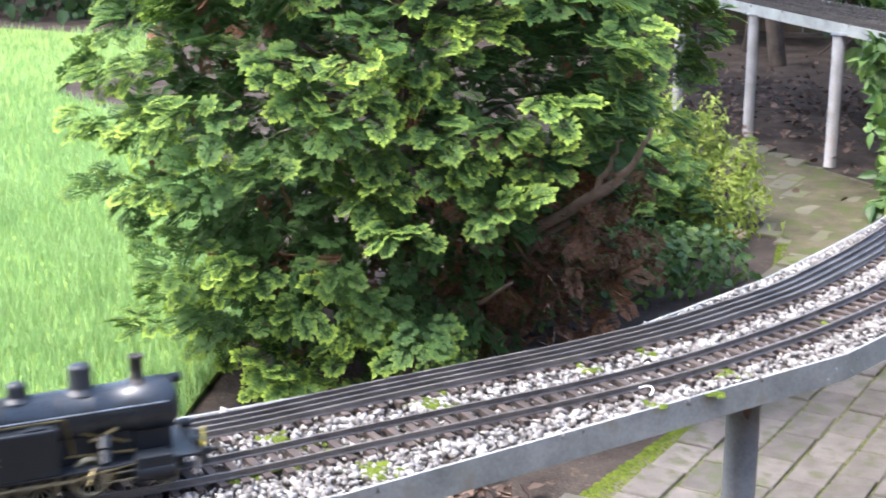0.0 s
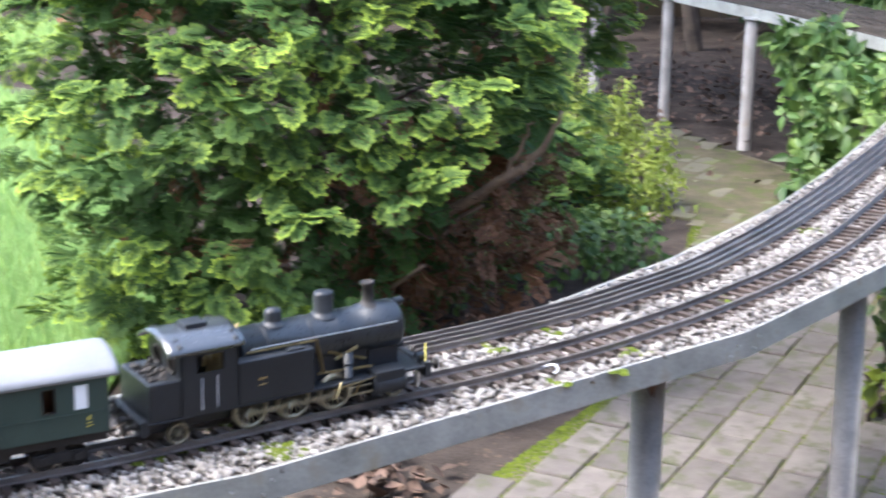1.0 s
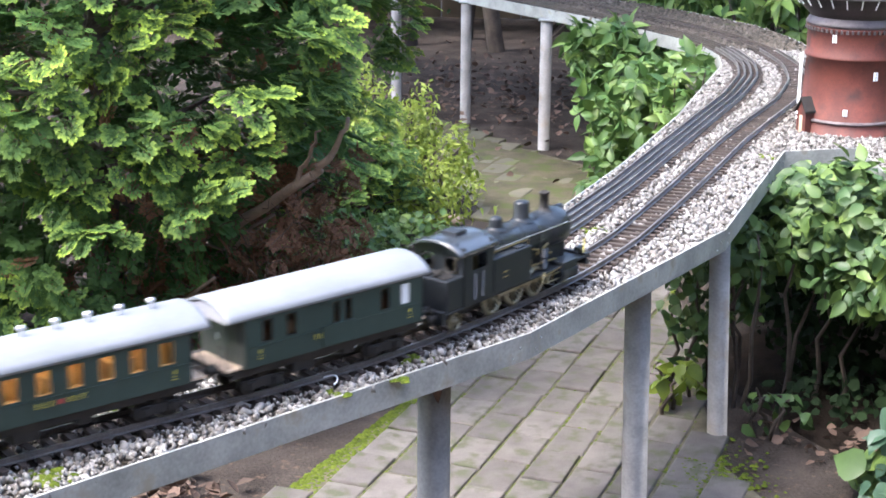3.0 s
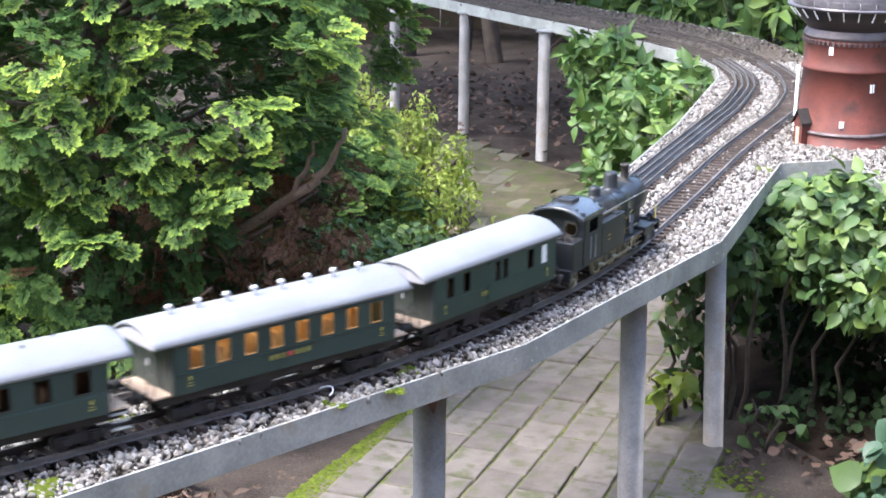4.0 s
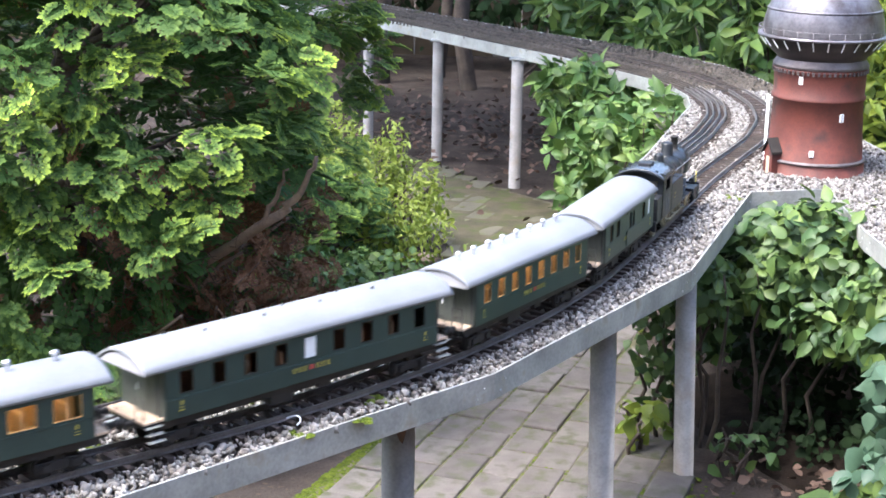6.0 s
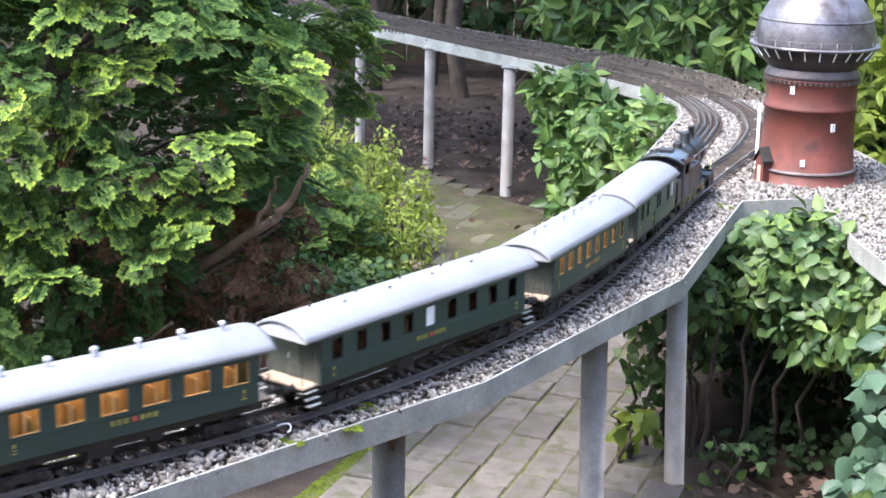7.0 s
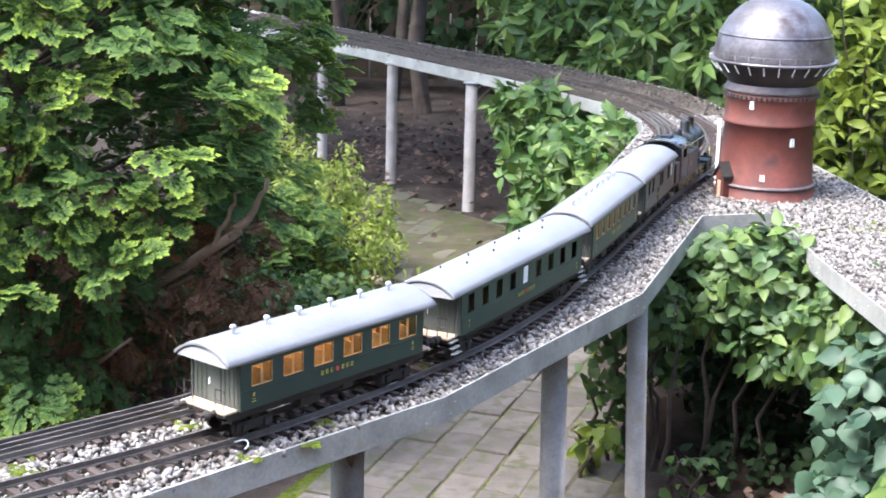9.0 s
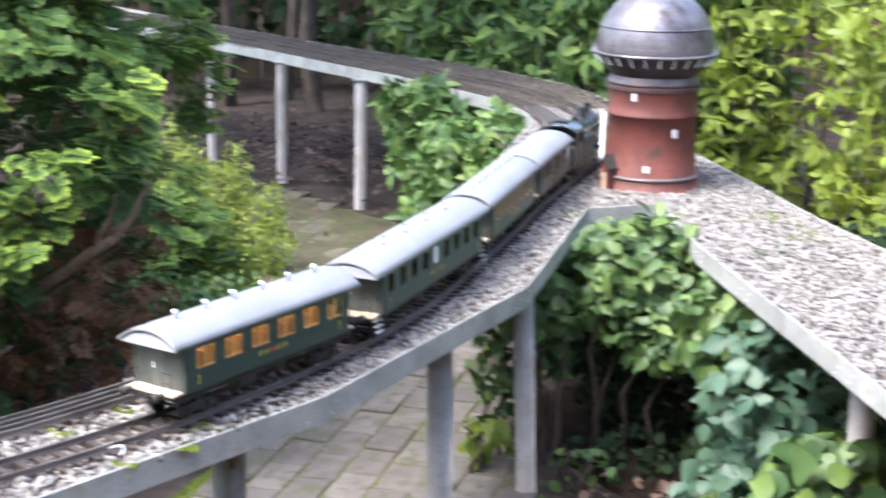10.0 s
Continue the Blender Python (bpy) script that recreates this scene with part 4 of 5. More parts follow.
# ---- the water tower ----
def water_tower():
    c = thing("water_tower", "model red brick water tower with round grey tank on top", "water tower", pose(0.646, 3.425, DECK - 0.002, rz=-6))
    part("shaft", turned(bmesh.new(), [(0, 0), (0.109, 0), (0.109, 0.026), (0.106, 0.030), (0.104, 0.032), (0.0995, 0.10), (0.097, 0.160), (0.101, 0.162), (0.102, 0.168), (0.098, 0.172), (0.099, 0.222), (0.102, 0.225), (0.101, 0.231), (0, 0.231)], 64), TOWER, c, "round red brick shaft with bands")
    ring = bmesh.new()
    for i in range(56):
        a = 2 * math.pi * i / 56
        m = pose(0.1005 * math.cos(a), 0.1005 * math.sin(a), 0.2245, rz=math.degrees(a))
        vs = bmesh.ops.create_cube(ring, size=1, matrix=m @ Matrix.Diagonal((0.006, 0.005, 0.008, 1)))
    part("dentil_course", ring, ZINC, c)
    part("plinth_band", turned(bmesh.new(), [(0.1085, 0.026), (0.1115, 0.027), (0.1115, 0.031), (0.105, 0.033)], 64), ZINC, c)
    part("collar", turned(bmesh.new(), [(0.099, 0.231), (0.103, 0.232), (0.103, 0.237), (0.099, 0.243), (0.095, 0.250)], 64), ZINC, c)
    part("tank_bowl", turned(bmesh.new(), [(0.093, 0.246), (0.097, 0.254), (0.108, 0.264), (0.119, 0.276), (0.126, 0.290), (0.129, 0.303)], 64), TANKLOW, c, "dark round underside of the tank")
    dome = part("tank_dome", turned(bmesh.new(), [(0.130, 0.303)] + [(0.130 * math.cos(t) ** 0.9, 0.303 + 0.134 * math.sin(t)) for t in np.linspace(0.04, 1.50, 14)] + [(0, 0.438)], 64), TANK, c, "grey riveted dome of the tank")
    part("dome_seam", turned(bmesh.new(), [(0.1210, 0.353), (0.1228, 0.354), (0.1222, 0.357), (0.1195, 0.358)], 64), TANK, dome)
    part("finial", turned(bmesh.new(), [(0.02, 0.434), (0.02, 0.444), (0.026, 0.445), (0.012, 0.458), (0, 0.462)], 20), TANK, dome)
    part("gallery", turned(bmesh.new(), [(0.124, 0.295), (0.139, 0.296), (0.140, 0.299), (0.139, 0.302), (0.124, 0.302)], 64), TANK, c)
    for i in range(26):
        a = 2 * math.pi * i / 26
        u = Vector((math.cos(a), math.sin(a), 0))
        br = bmesh.new()
        rod(br, u * 0.121 + Vector((0, 0, 0.276)), u * 0.137 + Vector((0, 0, 0.295)), 0.0014, 6)
        bra = part("bracket", br, CHROME, c)
        po = bmesh.new()
        rod(po, u * 0.138 + Vector((0, 0, 0.302)), u * 0.138 + Vector((0, 0, 0.316)), 0.0006, 5)
        part("gallery_post", po, TANK, bra)
    rail_ = bmesh.new()
    for z in (0.316,):
        turned(rail_, [(0.1374, z - 0.0005), (0.1386, z - 0.0005), (0.1386, z + 0.0005), (0.1374, z + 0.0005), (0.1374, z - 0.0005)], 64)
    part("gallery_rail", rail_, TANK, c)

    def at(angle, r, z):
        a = radians(angle)
        return pose(r * math.cos(a), r * math.sin(a), z, rz=angle)

    for angle, r, z, hgt in ((-57, 0.098, 0.122, 0.018), (-92, 0.104, 0.046, 0.014), (-112, 0.0975, 0.200, 0.018)):
        bm = solid((-0.004, 0.0015, -0.005, 0.005, 0, hgt), bevel=0.0006)
        bm.transform(at(angle, r, z))
        wdw = part("window", bm, WHITE, c, "small white window")
        bm = solid((-0.004, 0.002, -0.0006, 0.0006, 0, hgt))
        bm.transform(at(angle, r, z))
        part("glazing_bar", bm, ZINC, wdw)
    hut = bmesh.new()
    box(hut, -0.03, 0.022, -0.024, 0.024, 0, 0.052)
    hut.transform(at(-140, 0.107, 0) @ Matrix.Diagonal((0.8, 0.60, 0.98, 1)))
    porch = part("porch", hut, TOWER, c, "small brick porch with gabled roof")
    gable = bmesh.new()
    for s in (-1, 1):
        pts = [(-0.034, 0, 0.076), (0.028, 0, 0.076), (0.028, s * 0.032, 0.046), (-0.034, s * 0.032, 0.046)]
        low = [gable.verts.new(p) for p in pts]
        up = [gable.verts.new((p[0], p[1], p[2] + 0.005)) for p in pts]
        gable.faces.new(low), gable.faces.new(up)
        for i in range(4):
            gable.faces.new((low[i], low[(i + 1) % 4], up[(i + 1) % 4], up[i]))
    bmesh.ops.recalc_face_normals(gable, faces=gable.faces)
    gable.transform(at(-140, 0.107, 0) @ Matrix.Diagonal((0.8, 0.60, 0.98, 1)))
    part("porch_roof", gable, UNDER, porch)
    tri = bmesh.new()
    a = [tri.verts.new(p) for p in ((0.0215, -0.024, 0.050), (0.0215, 0.024, 0.050), (0.0215, 0, 0.074))]
    b = [tri.verts.new(p) for p in ((0.017, -0.024, 0.050), (0.017, 0.024, 0.050), (0.017, 0, 0.074))]
    tri.faces.new(a), tri.faces.new(b[::-1])
    for i in range(3):
        tri.faces.new((a[i], b[i], b[(i + 1) % 3], a[(i + 1) % 3]))
    tri.transform(at(-140, 0.107, 0) @ Matrix.Diagonal((0.8, 0.60, 0.98, 1)))
    part("gable", tri, TOWER, porch)
    dr = solid((0.020, 0.0235, -0.009, 0.009, 0.001, 0.040), bevel=0.0008)
    dr.transform(at(-140, 0.107, 0) @ Matrix.Diagonal((0.8, 0.60, 0.98, 1)))
    part("porch_door", dr, TAN, porch, "pale wooden door")
    bm = bmesh.new()
    rod(bm, at(-168, 0.108, 0.02).translation, at(-168, 0.108, 0.165).translation, 0.0035, 10)
    part("drain_pipe", bm, WHITE, c, "white drain pipe")
    return c


water_tower()


# ---- plants ----
def spray(seed):
    """A shell-shaped fan of scaly green branchlets with rounded lobes: x outwards, one long."""
    r = np.random.default_rng(seed)
    v, f, tip = [], [], []

    def lobe(p, a, ln, w, t):
        d, i = np.array((math.cos(a), math.sin(a))), len(v)
        n = np.array((-d[1], d[0])) * w
        for q, k in ((p, 0.55), (p + d * ln * 0.66 + n, 1.0), (p + d * ln, 1.25), (p + d * ln * 0.66 - n, 1.0)):
            v.append((q[0], q[1], 0.10 * q[0] - 0.26 * q[0] ** 2 + 0.22 * q[1] ** 2 + r.normal(0, 0.013)))
            tip.append(t * k)
        f.extend([(i, i + 1, i + 2), (i, i + 2, i + 3)])

    spread = (0.30, 0.40, 0.42, 0.36, 0.25)
    for i, reach in enumerate(spread):
        x = 0.05 + 0.172 * i
        for g in (-1, 1):
            a = g * radians(56 - 4 * i + r.normal(0, 6))
            ln = reach * r.uniform(0.7, 1.2)
            d = np.array((math.cos(a), math.sin(a)))
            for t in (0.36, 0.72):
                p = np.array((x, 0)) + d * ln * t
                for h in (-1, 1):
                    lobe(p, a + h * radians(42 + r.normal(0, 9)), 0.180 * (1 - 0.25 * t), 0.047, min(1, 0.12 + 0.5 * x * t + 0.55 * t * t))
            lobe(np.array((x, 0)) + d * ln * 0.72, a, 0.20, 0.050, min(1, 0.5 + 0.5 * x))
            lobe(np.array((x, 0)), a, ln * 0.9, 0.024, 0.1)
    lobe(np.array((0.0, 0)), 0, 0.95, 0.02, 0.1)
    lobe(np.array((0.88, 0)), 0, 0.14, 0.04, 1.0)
    return np.array(v), np.array(f), np.clip(np.array(tip), 0, 1)


def limb(bm, pts, r0, r1, steps=9):
    n = len(pts)
    rings = []
    for i, p in enumerate(pts):
        d = (Vector(pts[min(i + 1, n - 1)]) - Vector(pts[max(i - 1, 0)])).normalized()
        m = d.to_track_quat("Z", "Y").to_matrix()
        r = r0 + (r1 - r0) * i / (n - 1)
        rings.append([bm.verts.new(Vector(p) + m @ Vector((r * math.cos(a), r * math.sin(a), 0))) for a in np.linspace(0, 6.2832, steps, endpoint=False)])
    for a, b in zip(rings, rings[1:]):
        for i in range(steps):
            fc = bm.faces.new((a[i], a[(i + 1) % steps], b[(i + 1) % steps], b[i]))
            fc.smooth = True
    bm.faces.new(rings[-1])
    return bm


def bent(a, b, sag, n=7, wild=0.02):
    a, b = Vector(a), Vector(b)
    out = []
    for i in range(n):
        t = i / (n - 1)
        p = a.lerp(b, t)
        p.z += sag * 4 * t * (1 - t)
        if 0 < i < n - 1:
            p += Vector((random.uniform(-wild, wild), random.uniform(-wild, wild), random.uniform(-wild, wild)))
        out.append(tuple(p))
    return out


def cypress(name, label, centre, radii, buds, size, hollow, trunks=True, bright=1.0):
    c = thing(name, label, "shrub", pose(centre[0], centre[1], 0))
    cz = centre[2]
    g = rng.normal(size=(buds * 9, 3))
    g /= np.linalg.norm(g, axis=1, keepdims=True)
    g = g[g[:, 2] > -0.80]
    gap, chosen = math.cos(1.75 / buds ** 0.5), []
    for d in g:
        if all(np.dot(d, e) < gap for e in chosen):
            chosen.append(d)
        if len(chosen) >= buds:
            break
    tall, rows = np.array((0, 0, 1.0)), []
    for d in chosen:
        lump = 1 + 0.30 * noise.noise(Vector(d * 2.9) + Vector(centre)) + rng.normal(0, 0.055)
        p = d * np.array(radii) * lump
        if hollow(p[0] + centre[0], p[1] + centre[1], p[2] + cz) or noise.noise(Vector(p * 5.2) + Vector((3.1, 0, 0))) < -0.36:
            continue
        out = d * np.array((1, 1, 0.3)) + rng.normal(0, 0.15, 3)
        out /= np.linalg.norm(out)
        side = np.cross(tall, out)
        side /= np.linalg.norm(side) + 1e-6
        lift = tall * 0.8 + out * rng.uniform(0.15, 0.75) + side * rng.normal(0, 0.28)
        lift /= np.linalg.norm(lift)
        lead = out - lift * np.dot(out, lift)
        lead /= np.linalg.norm(lead)
        across = np.cross(lift, lead)
        fresh = rng.uniform(0.12, 1.0)
        # a flat plate of sprays, with smaller ones rising out of it
        for k in range(9):
            a = (-1.25 + 2.5 * k / 4 if k < 5 else rng.uniform(-1.1, 1.1)) + rng.normal(0, 0.2)
            ray = lead * math.cos(a) + across * math.sin(a)
            q = p - lead * 0.05 * size + ray * rng.uniform(0.0, 0.05) * size + lift * (rng.normal(0, 0.008) + (0.012 if k >= 5 else 0)) * size
            rise = rng.normal(0.08, 0.18) if k < 5 else rng.uniform(0.2, 1.0)
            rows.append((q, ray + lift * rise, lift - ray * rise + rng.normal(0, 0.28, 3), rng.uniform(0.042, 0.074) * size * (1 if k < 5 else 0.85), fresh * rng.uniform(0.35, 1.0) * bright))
    for d in rng.normal(size=(buds * 3, 3)):
        d /= np.linalg.norm(d)
        p = d * np.array(radii) * rng.uniform(0.55, 0.86)
        if d[2] > -0.85 and not hollow(p[0] + centre[0], p[1] + centre[1], p[2] + cz):
            rows.append((p, d + rng.normal(0, 0.5, 3), tall + rng.normal(0, 0.3, 3), rng.uniform(0.06, 0.095) * size, rng.uniform(0.0, 0.06)))
    lots = [rows[k::3] for k in range(3)]
    V, F, T, base = [], [], [], 0
    for k, lot in enumerate(lots):
        v, f, tp = spray(k + 5)
        P, D, U = (np.array([r[c] for r in lot]) for c in range(3))
        S, tt = np.array([r[3] for r in lot]), np.array([r[4] for r in lot])
        m = turns(D, U, rng.normal(0, 0.12, len(lot)), S, P + (0, 0, cz))
        V.append((np.einsum("nij,kj->nki", m[:, :, :3], v) + m[:, None, :, 3]).reshape(-1, 3))
        F.append((f[None] + (np.arange(len(lot)) * len(v))[:, None, None]).reshape(-1, 3) + base)
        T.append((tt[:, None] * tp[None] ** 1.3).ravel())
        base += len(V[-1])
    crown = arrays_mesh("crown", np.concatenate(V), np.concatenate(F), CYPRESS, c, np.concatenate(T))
    tagged(crown, "dense layered sprays of scaly green foliage")
    if trunks:
        bm = bmesh.new()
        limb(bm, bent((0.02, 0.02, -0.03), (0.0, 0.0, cz + radii[2] * 0.7), 0, 8, 0.02), 0.045, 0.012)
        part("trunk", bm, BARK, c)
        for d in chosen[:: max(1, len(chosen) // 36)]:
            e = d * np.array(radii) * 0.82
            z0 = max(0.03, min(cz + e[2] * 0.35 - 0.05, cz + radii[2] * 0.5))
            part("limb", limb(bmesh.new(), bent((0, 0, z0), (e[0], e[1], max(0.05, cz + e[2])), -0.03, 6, 0.02), 0.009, 0.002, 6), BARK, c)
    return c


def big_hollow(x, y, z):
    # an open, bare side low down towards the path
    return (x > -0.60 and y < 3.08 and z < 0.335 + 0.82 * (x + 0.62)) or (x > -0.66 and z < 0.17 + 0.55 * (x + 0.62)) or z < 0.05 or x < -1.43


tree = cypress("cypress", "large rounded hinoki cypress bush with layered green sprays", (-0.915, 2.98, 0.60), (0.58, 0.61, 0.80), 700, 1.0, big_hollow)


def bare_limbs(parent, centre):
    runs = [((-0.90, 2.90, 0.20), (-0.394, 2.74, 0.470), -0.025, 0.015, 0.009), ((-0.394, 2.74, 0.470), (-0.324, 2.74, 0.585), -0.012, 0.009, 0.004), ((-0.43, 2.745, 0.445), (-0.375, 2.73, 0.56), 0.01, 0.006, 0.002), ((-0.9, 2.9, 0.14), (-0.50, 2.85, 0.36), -0.03, 0.010, 0.003), ((-0.93, 2.9, 0.08), (-0.55, 2.60, 0.30), -0.03, 0.010, 0.003), ((-0.9, 2.95, 0.2), (-0.48, 3.15, 0.36), -0.03, 0.009, 0.003)]
    for a, b, sag, r0, r1 in runs:
        bm = limb(bmesh.new(), bent(a, b, sag, 10, 0.006), r0, r1, 8)
        bmesh.ops.translate(bm, vec=(-centre[0], -centre[1], 0), verts=bm.verts)
        part("bare_limb", bm, LIMBBARK, parent, "bare brown curving limb")
    bm = bmesh.new()
    for _ in range(420):
        x, y, z = random.uniform(-0.85, -0.42), random.uniform(2.55, 3.2), random.uniform(0.08, 0.42)
        d = Vector((random.uniform(-0.2, 1), random.uniform(-0.8, 0.5), random.uniform(-0.5, 0.5))).normalized() * random.uniform(0.03, 0.075)
        limb(bm, bent((x - centre[0], y - centre[1], z), (x + d.x - centre[0], y + d.y - centre[1], z + d.z), random.uniform(-0.012, 0.012), 4, 0.006), 0.0013, 0.0005, 4)
    for _ in range(500):
        d = Vector(rng.normal(size=3)).normalized()
        q = Vector((d.x * 0.56, d.y * 0.61, d.z * 0.80)) * random.uniform(0.62, 0.86)
        q.z += 0.60
        if q.z > 0.1:
            rod(bm, q, q + (d + Vector(rng.normal(0, 0.7, 3))) * 0.06, 0.0013, 3, 0.0005)
    v, f, tp = spray(11)
    n = 420
    at = np.c_[rng.uniform(-0.88, -0.40, n), rng.uniform(2.72, 3.25, n), rng.uniform(0.10, 0.46, n)] - (centre[0], centre[1], 0)
    shell = rng.normal(size=(420, 3))
    shell *= rng.uniform(0.66, 0.9, (420, 1)) / np.linalg.norm(shell, axis=1, keepdims=True)
    at = np.r_[at, (shell * (0.58, 0.61, 0.80) + (0, 0, 0.60))[np.abs(shell[:, 2]) < 0.62]]
    n = len(at)
    dead = scatter("dead_foliage", v, f, turns(rng.normal(size=(n, 3)) + (0.4, -0.4, -0.3), rng.normal(size=(n, 3)), rng.normal(0, 0.3, n), rng.uniform(0.03, 0.065, n), at), DEADSPRAY, parent)
    tagged(dead, "dry rusty brown sprays inside the bush", kind="stuff")
    tagged(part("twig_tangle", bm, DEADTWIG, parent, "tangle of dry reddish brown twigs"), kind="stuff")


bare_limbs(tree, (-0.915, 2.98))


def leaf_shape(length=1.0, width=0.42, fold=0.16, droop=0.26, coarse=False):
    xs = (0, 0.26, 0.64, 1.0) if coarse else (0, 0.08, 0.28, 0.54, 0.80, 1.0)
    ws = (0.03, 0.47, 0.34, 0.0) if coarse else (0.02, 0.26, 0.48, 0.41, 0.17, 0.0)
    v, tip = [], []
    for x, w in zip(xs, ws):
        z = -droop * x * x * length
        for s in (-1, 0, 1):
            v.append((x * length, s * w * 2 * width, z + abs(s) * fold * w + 0.02 * math.sin(9 * x) * s))
            tip.append(x * 0.5 + abs(s) * 0.15)
    f = []
    for i in range(len(xs) - 1):
        for j in range(2):
            a = i * 3 + j
            f += [(a, a + 3, a + 4), (a, a + 4, a + 1)]
    return np.array(v), np.array(f), np.array(tip)


def leafy(name, label, blobs, count, size, mat, width=0.42, stems=10, face=(0, -0.5, 0.6), shell=0.55, category="shrub", tips=0.6, stem_mat=None, whorl=0):
    """A broad-leaved shrub: blobs are (centre, radii), leaves fill their outer part and look outwards and to the light."""
    base = blobs[0][0]
    c = thing(name, label, category, pose(base[0], base[1], 0))
    vol = np.array([r[0] * r[1] + r[1] * r[2] + r[0] * r[2] for _, r in blobs])
    P, D = [], []
    for (cen, rad), share in zip(blobs, vol / vol.sum()):
        n = int(count * share)
        d = rng.normal(size=(n, 3))
        d /= np.linalg.norm(d, axis=1, keepdims=True)
        rr = rng.uniform(shell ** 3, 1, n) ** (1 / 3) * (1 + 0.32 * np.array([noise.noise(Vector(q * 3) + Vector(cen)) for q in d]))
        P.append(np.array(cen) + d * rr[:, None] * np.array(rad))
        D.append(d)
    P, D = np.concatenate(P), np.concatenate(D)
    ok = P[:, 2] > 0.02
    P, D = P[ok], D[ok]
    n = len(P)
    up = D * 0.7 + np.array(face) + rng.normal(0, 0.55, (n, 3))
    side = np.cross(up, rng.normal(size=(n, 3)))
    fwd = side + np.array((0, 0, -0.45)) + D * 0.35
    if whorl:
        # leaves in rosettes round the shoot tips
        m0 = max(1, n // whorl)
        k = np.repeat(np.arange(m0), whorl)
        ax = D[:m0] * 0.6 + np.array(face) * 0.9 + rng.normal(0, 0.35, (m0, 3))
        ax /= np.linalg.norm(ax, axis=1, keepdims=True)
        e1 = np.cross(ax, rng.normal(size=(m0, 3)))
        e1 /= np.linalg.norm(e1, axis=1, keepdims=True)
        e2 = np.cross(ax, e1)
        a = np.tile(np.arange(whorl) * 6.283 / whorl, m0) + rng.normal(0, 0.35, len(k))
        ray = e1[k] * np.cos(a)[:, None] + e2[k] * np.sin(a)[:, None]
        pick = rng.permutation(n)[:m0]
        P, n = P[pick][k] + ray * size * 0.08, len(k)
        tilt = rng.uniform(-0.5, 0.3, n)[:, None]
        fwd, up = ray + ax[k] * tilt, ax[k] - ray * tilt
    v, f, tp = leaf_shape(1.0, width, 0.20, coarse=base[1] > 4.8 or size < 0.031)
    s = size * rng.uniform(0.45, 1.25, n)
    m = turns(fwd, up, rng.normal(0, 0.15, n), s, P - (base[0], base[1], 0))
    t = rng.uniform(0, 1, n) ** 2 * tips
    fo = scatter("foliage", v, f, m, mat, c, tip=(t[:, None] * (0.4 + tp[None])).ravel(), smooth=True)
    for _ in range(stems):
        cen, rad = blobs[random.randrange(len(blobs))]
        e = (cen[0] - base[0] + random.uniform(-0.7, 0.7) * rad[0], cen[1] - base[1] + random.uniform(-0.7, 0.7) * rad[1], max(0.08, cen[2] + random.uniform(-0.2, 0.8) * rad[2]))
        part("stem", limb(bmesh.new(), bent((e[0] * 0.5 + random.uniform(-0.06, 0.06), e[1] * 0.5 + random.uniform(-0.06, 0.06), -0.02), e, 0.02, 6, 0.015), 0.006, 0.002, 5), stem_mat or BARK, c)
    return c


leafy("spiraea", "bright yellow-green spiraea shrub with fine leaves", [((-0.60, 4.35, 0.15), (0.20, 0.24, 0.16)), ((-0.44, 4.15, 0.10), (0.19, 0.20, 0.11)), ((-0.66, 4.45, 0.28), (0.06, 0.07, 0.15)), ((-0.48, 4.4, 0.24), (0.06, 0.07, 0.12)), ((-0.36, 4.3, 0.17), (0.06, 0.08, 0.10)), ((-0.57, 4.3, 0.27), (0.05, 0.06, 0.11))], 5200, 0.023, SUNLEAF, 0.20, 34, shell=0.2)
cypress("dwarf_cypress", "low blue-green dwarf cypress beside the path", (-0.66, 4.0, 0.12), (0.24, 0.22, 0.15), 70, 0.8, lambda x, y, z: z < 0.02, True, 0.6)
leafy("groundcover", "low green groundcover under the cypress", [((-0.62, 3.55, 0.06), (0.24, 0.24, 0.13)), ((-0.40, 3.72, 0.05), (0.16, 0.20, 0.09)), ((-0.72, 3.30, 0.06), (0.14, 0.16, 0.10))], 3000, 0.024, DARKLEAF, 0.36, 8, shell=0.2)
leafy("ivy_shrub", "broad-leaved climbing shrub under the curve of the deck", [((0.17, 4.52, 0.19), (0.20, 0.24, 0.25)), ((0.29, 4.30, 0.36), (0.08, 0.16, 0.14)), ((0.04, 4.78, 0.40), (0.14, 0.12, 0.11))], 2500, 0.056, DARKLEAF, 0.24, 14, tips=0.6, whorl=5, shell=0.35)
leafy("hydrangea", "leafy light green shrub in the bend of the deck", [((0.60, 2.98, 0.39), (0.16, 0.14, 0.10)), ((0.80, 2.78, 0.34), (0.15, 0.18, 0.12)), ((0.54, 2.92, 0.34), (0.06, 0.08, 0.07)), ((0.66, 2.86, 0.28), (0.10, 0.08, 0.06))], 2500, 0.038, LEAF, 0.30, 4, tips=0.8, shell=0.3)
leafy("pipe_climber", "climbing shrub with small leaves round the dark post", [((0.345, 2.93, 0.25), (0.075, 0.09, 0.19)), ((0.40, 2.86, 0.34), (0.08, 0.09, 0.08)), ((0.43, 2.95, 0.28), (0.06, 0.08, 0.14))], 700, 0.030, LEAF, 0.42, 8, shell=0.2, tips=0.5)
leafy("grey_leaf_shrub", "shrub with large grey-green leaves beside the path", [((0.82, 2.52, 0.26), (0.15, 0.14, 0.16)), ((0.80, 2.45, 0.08), (0.16, 0.16, 0.12))], 700, 0.046, BLUELEAF, 0.36, 8, shell=0.25)
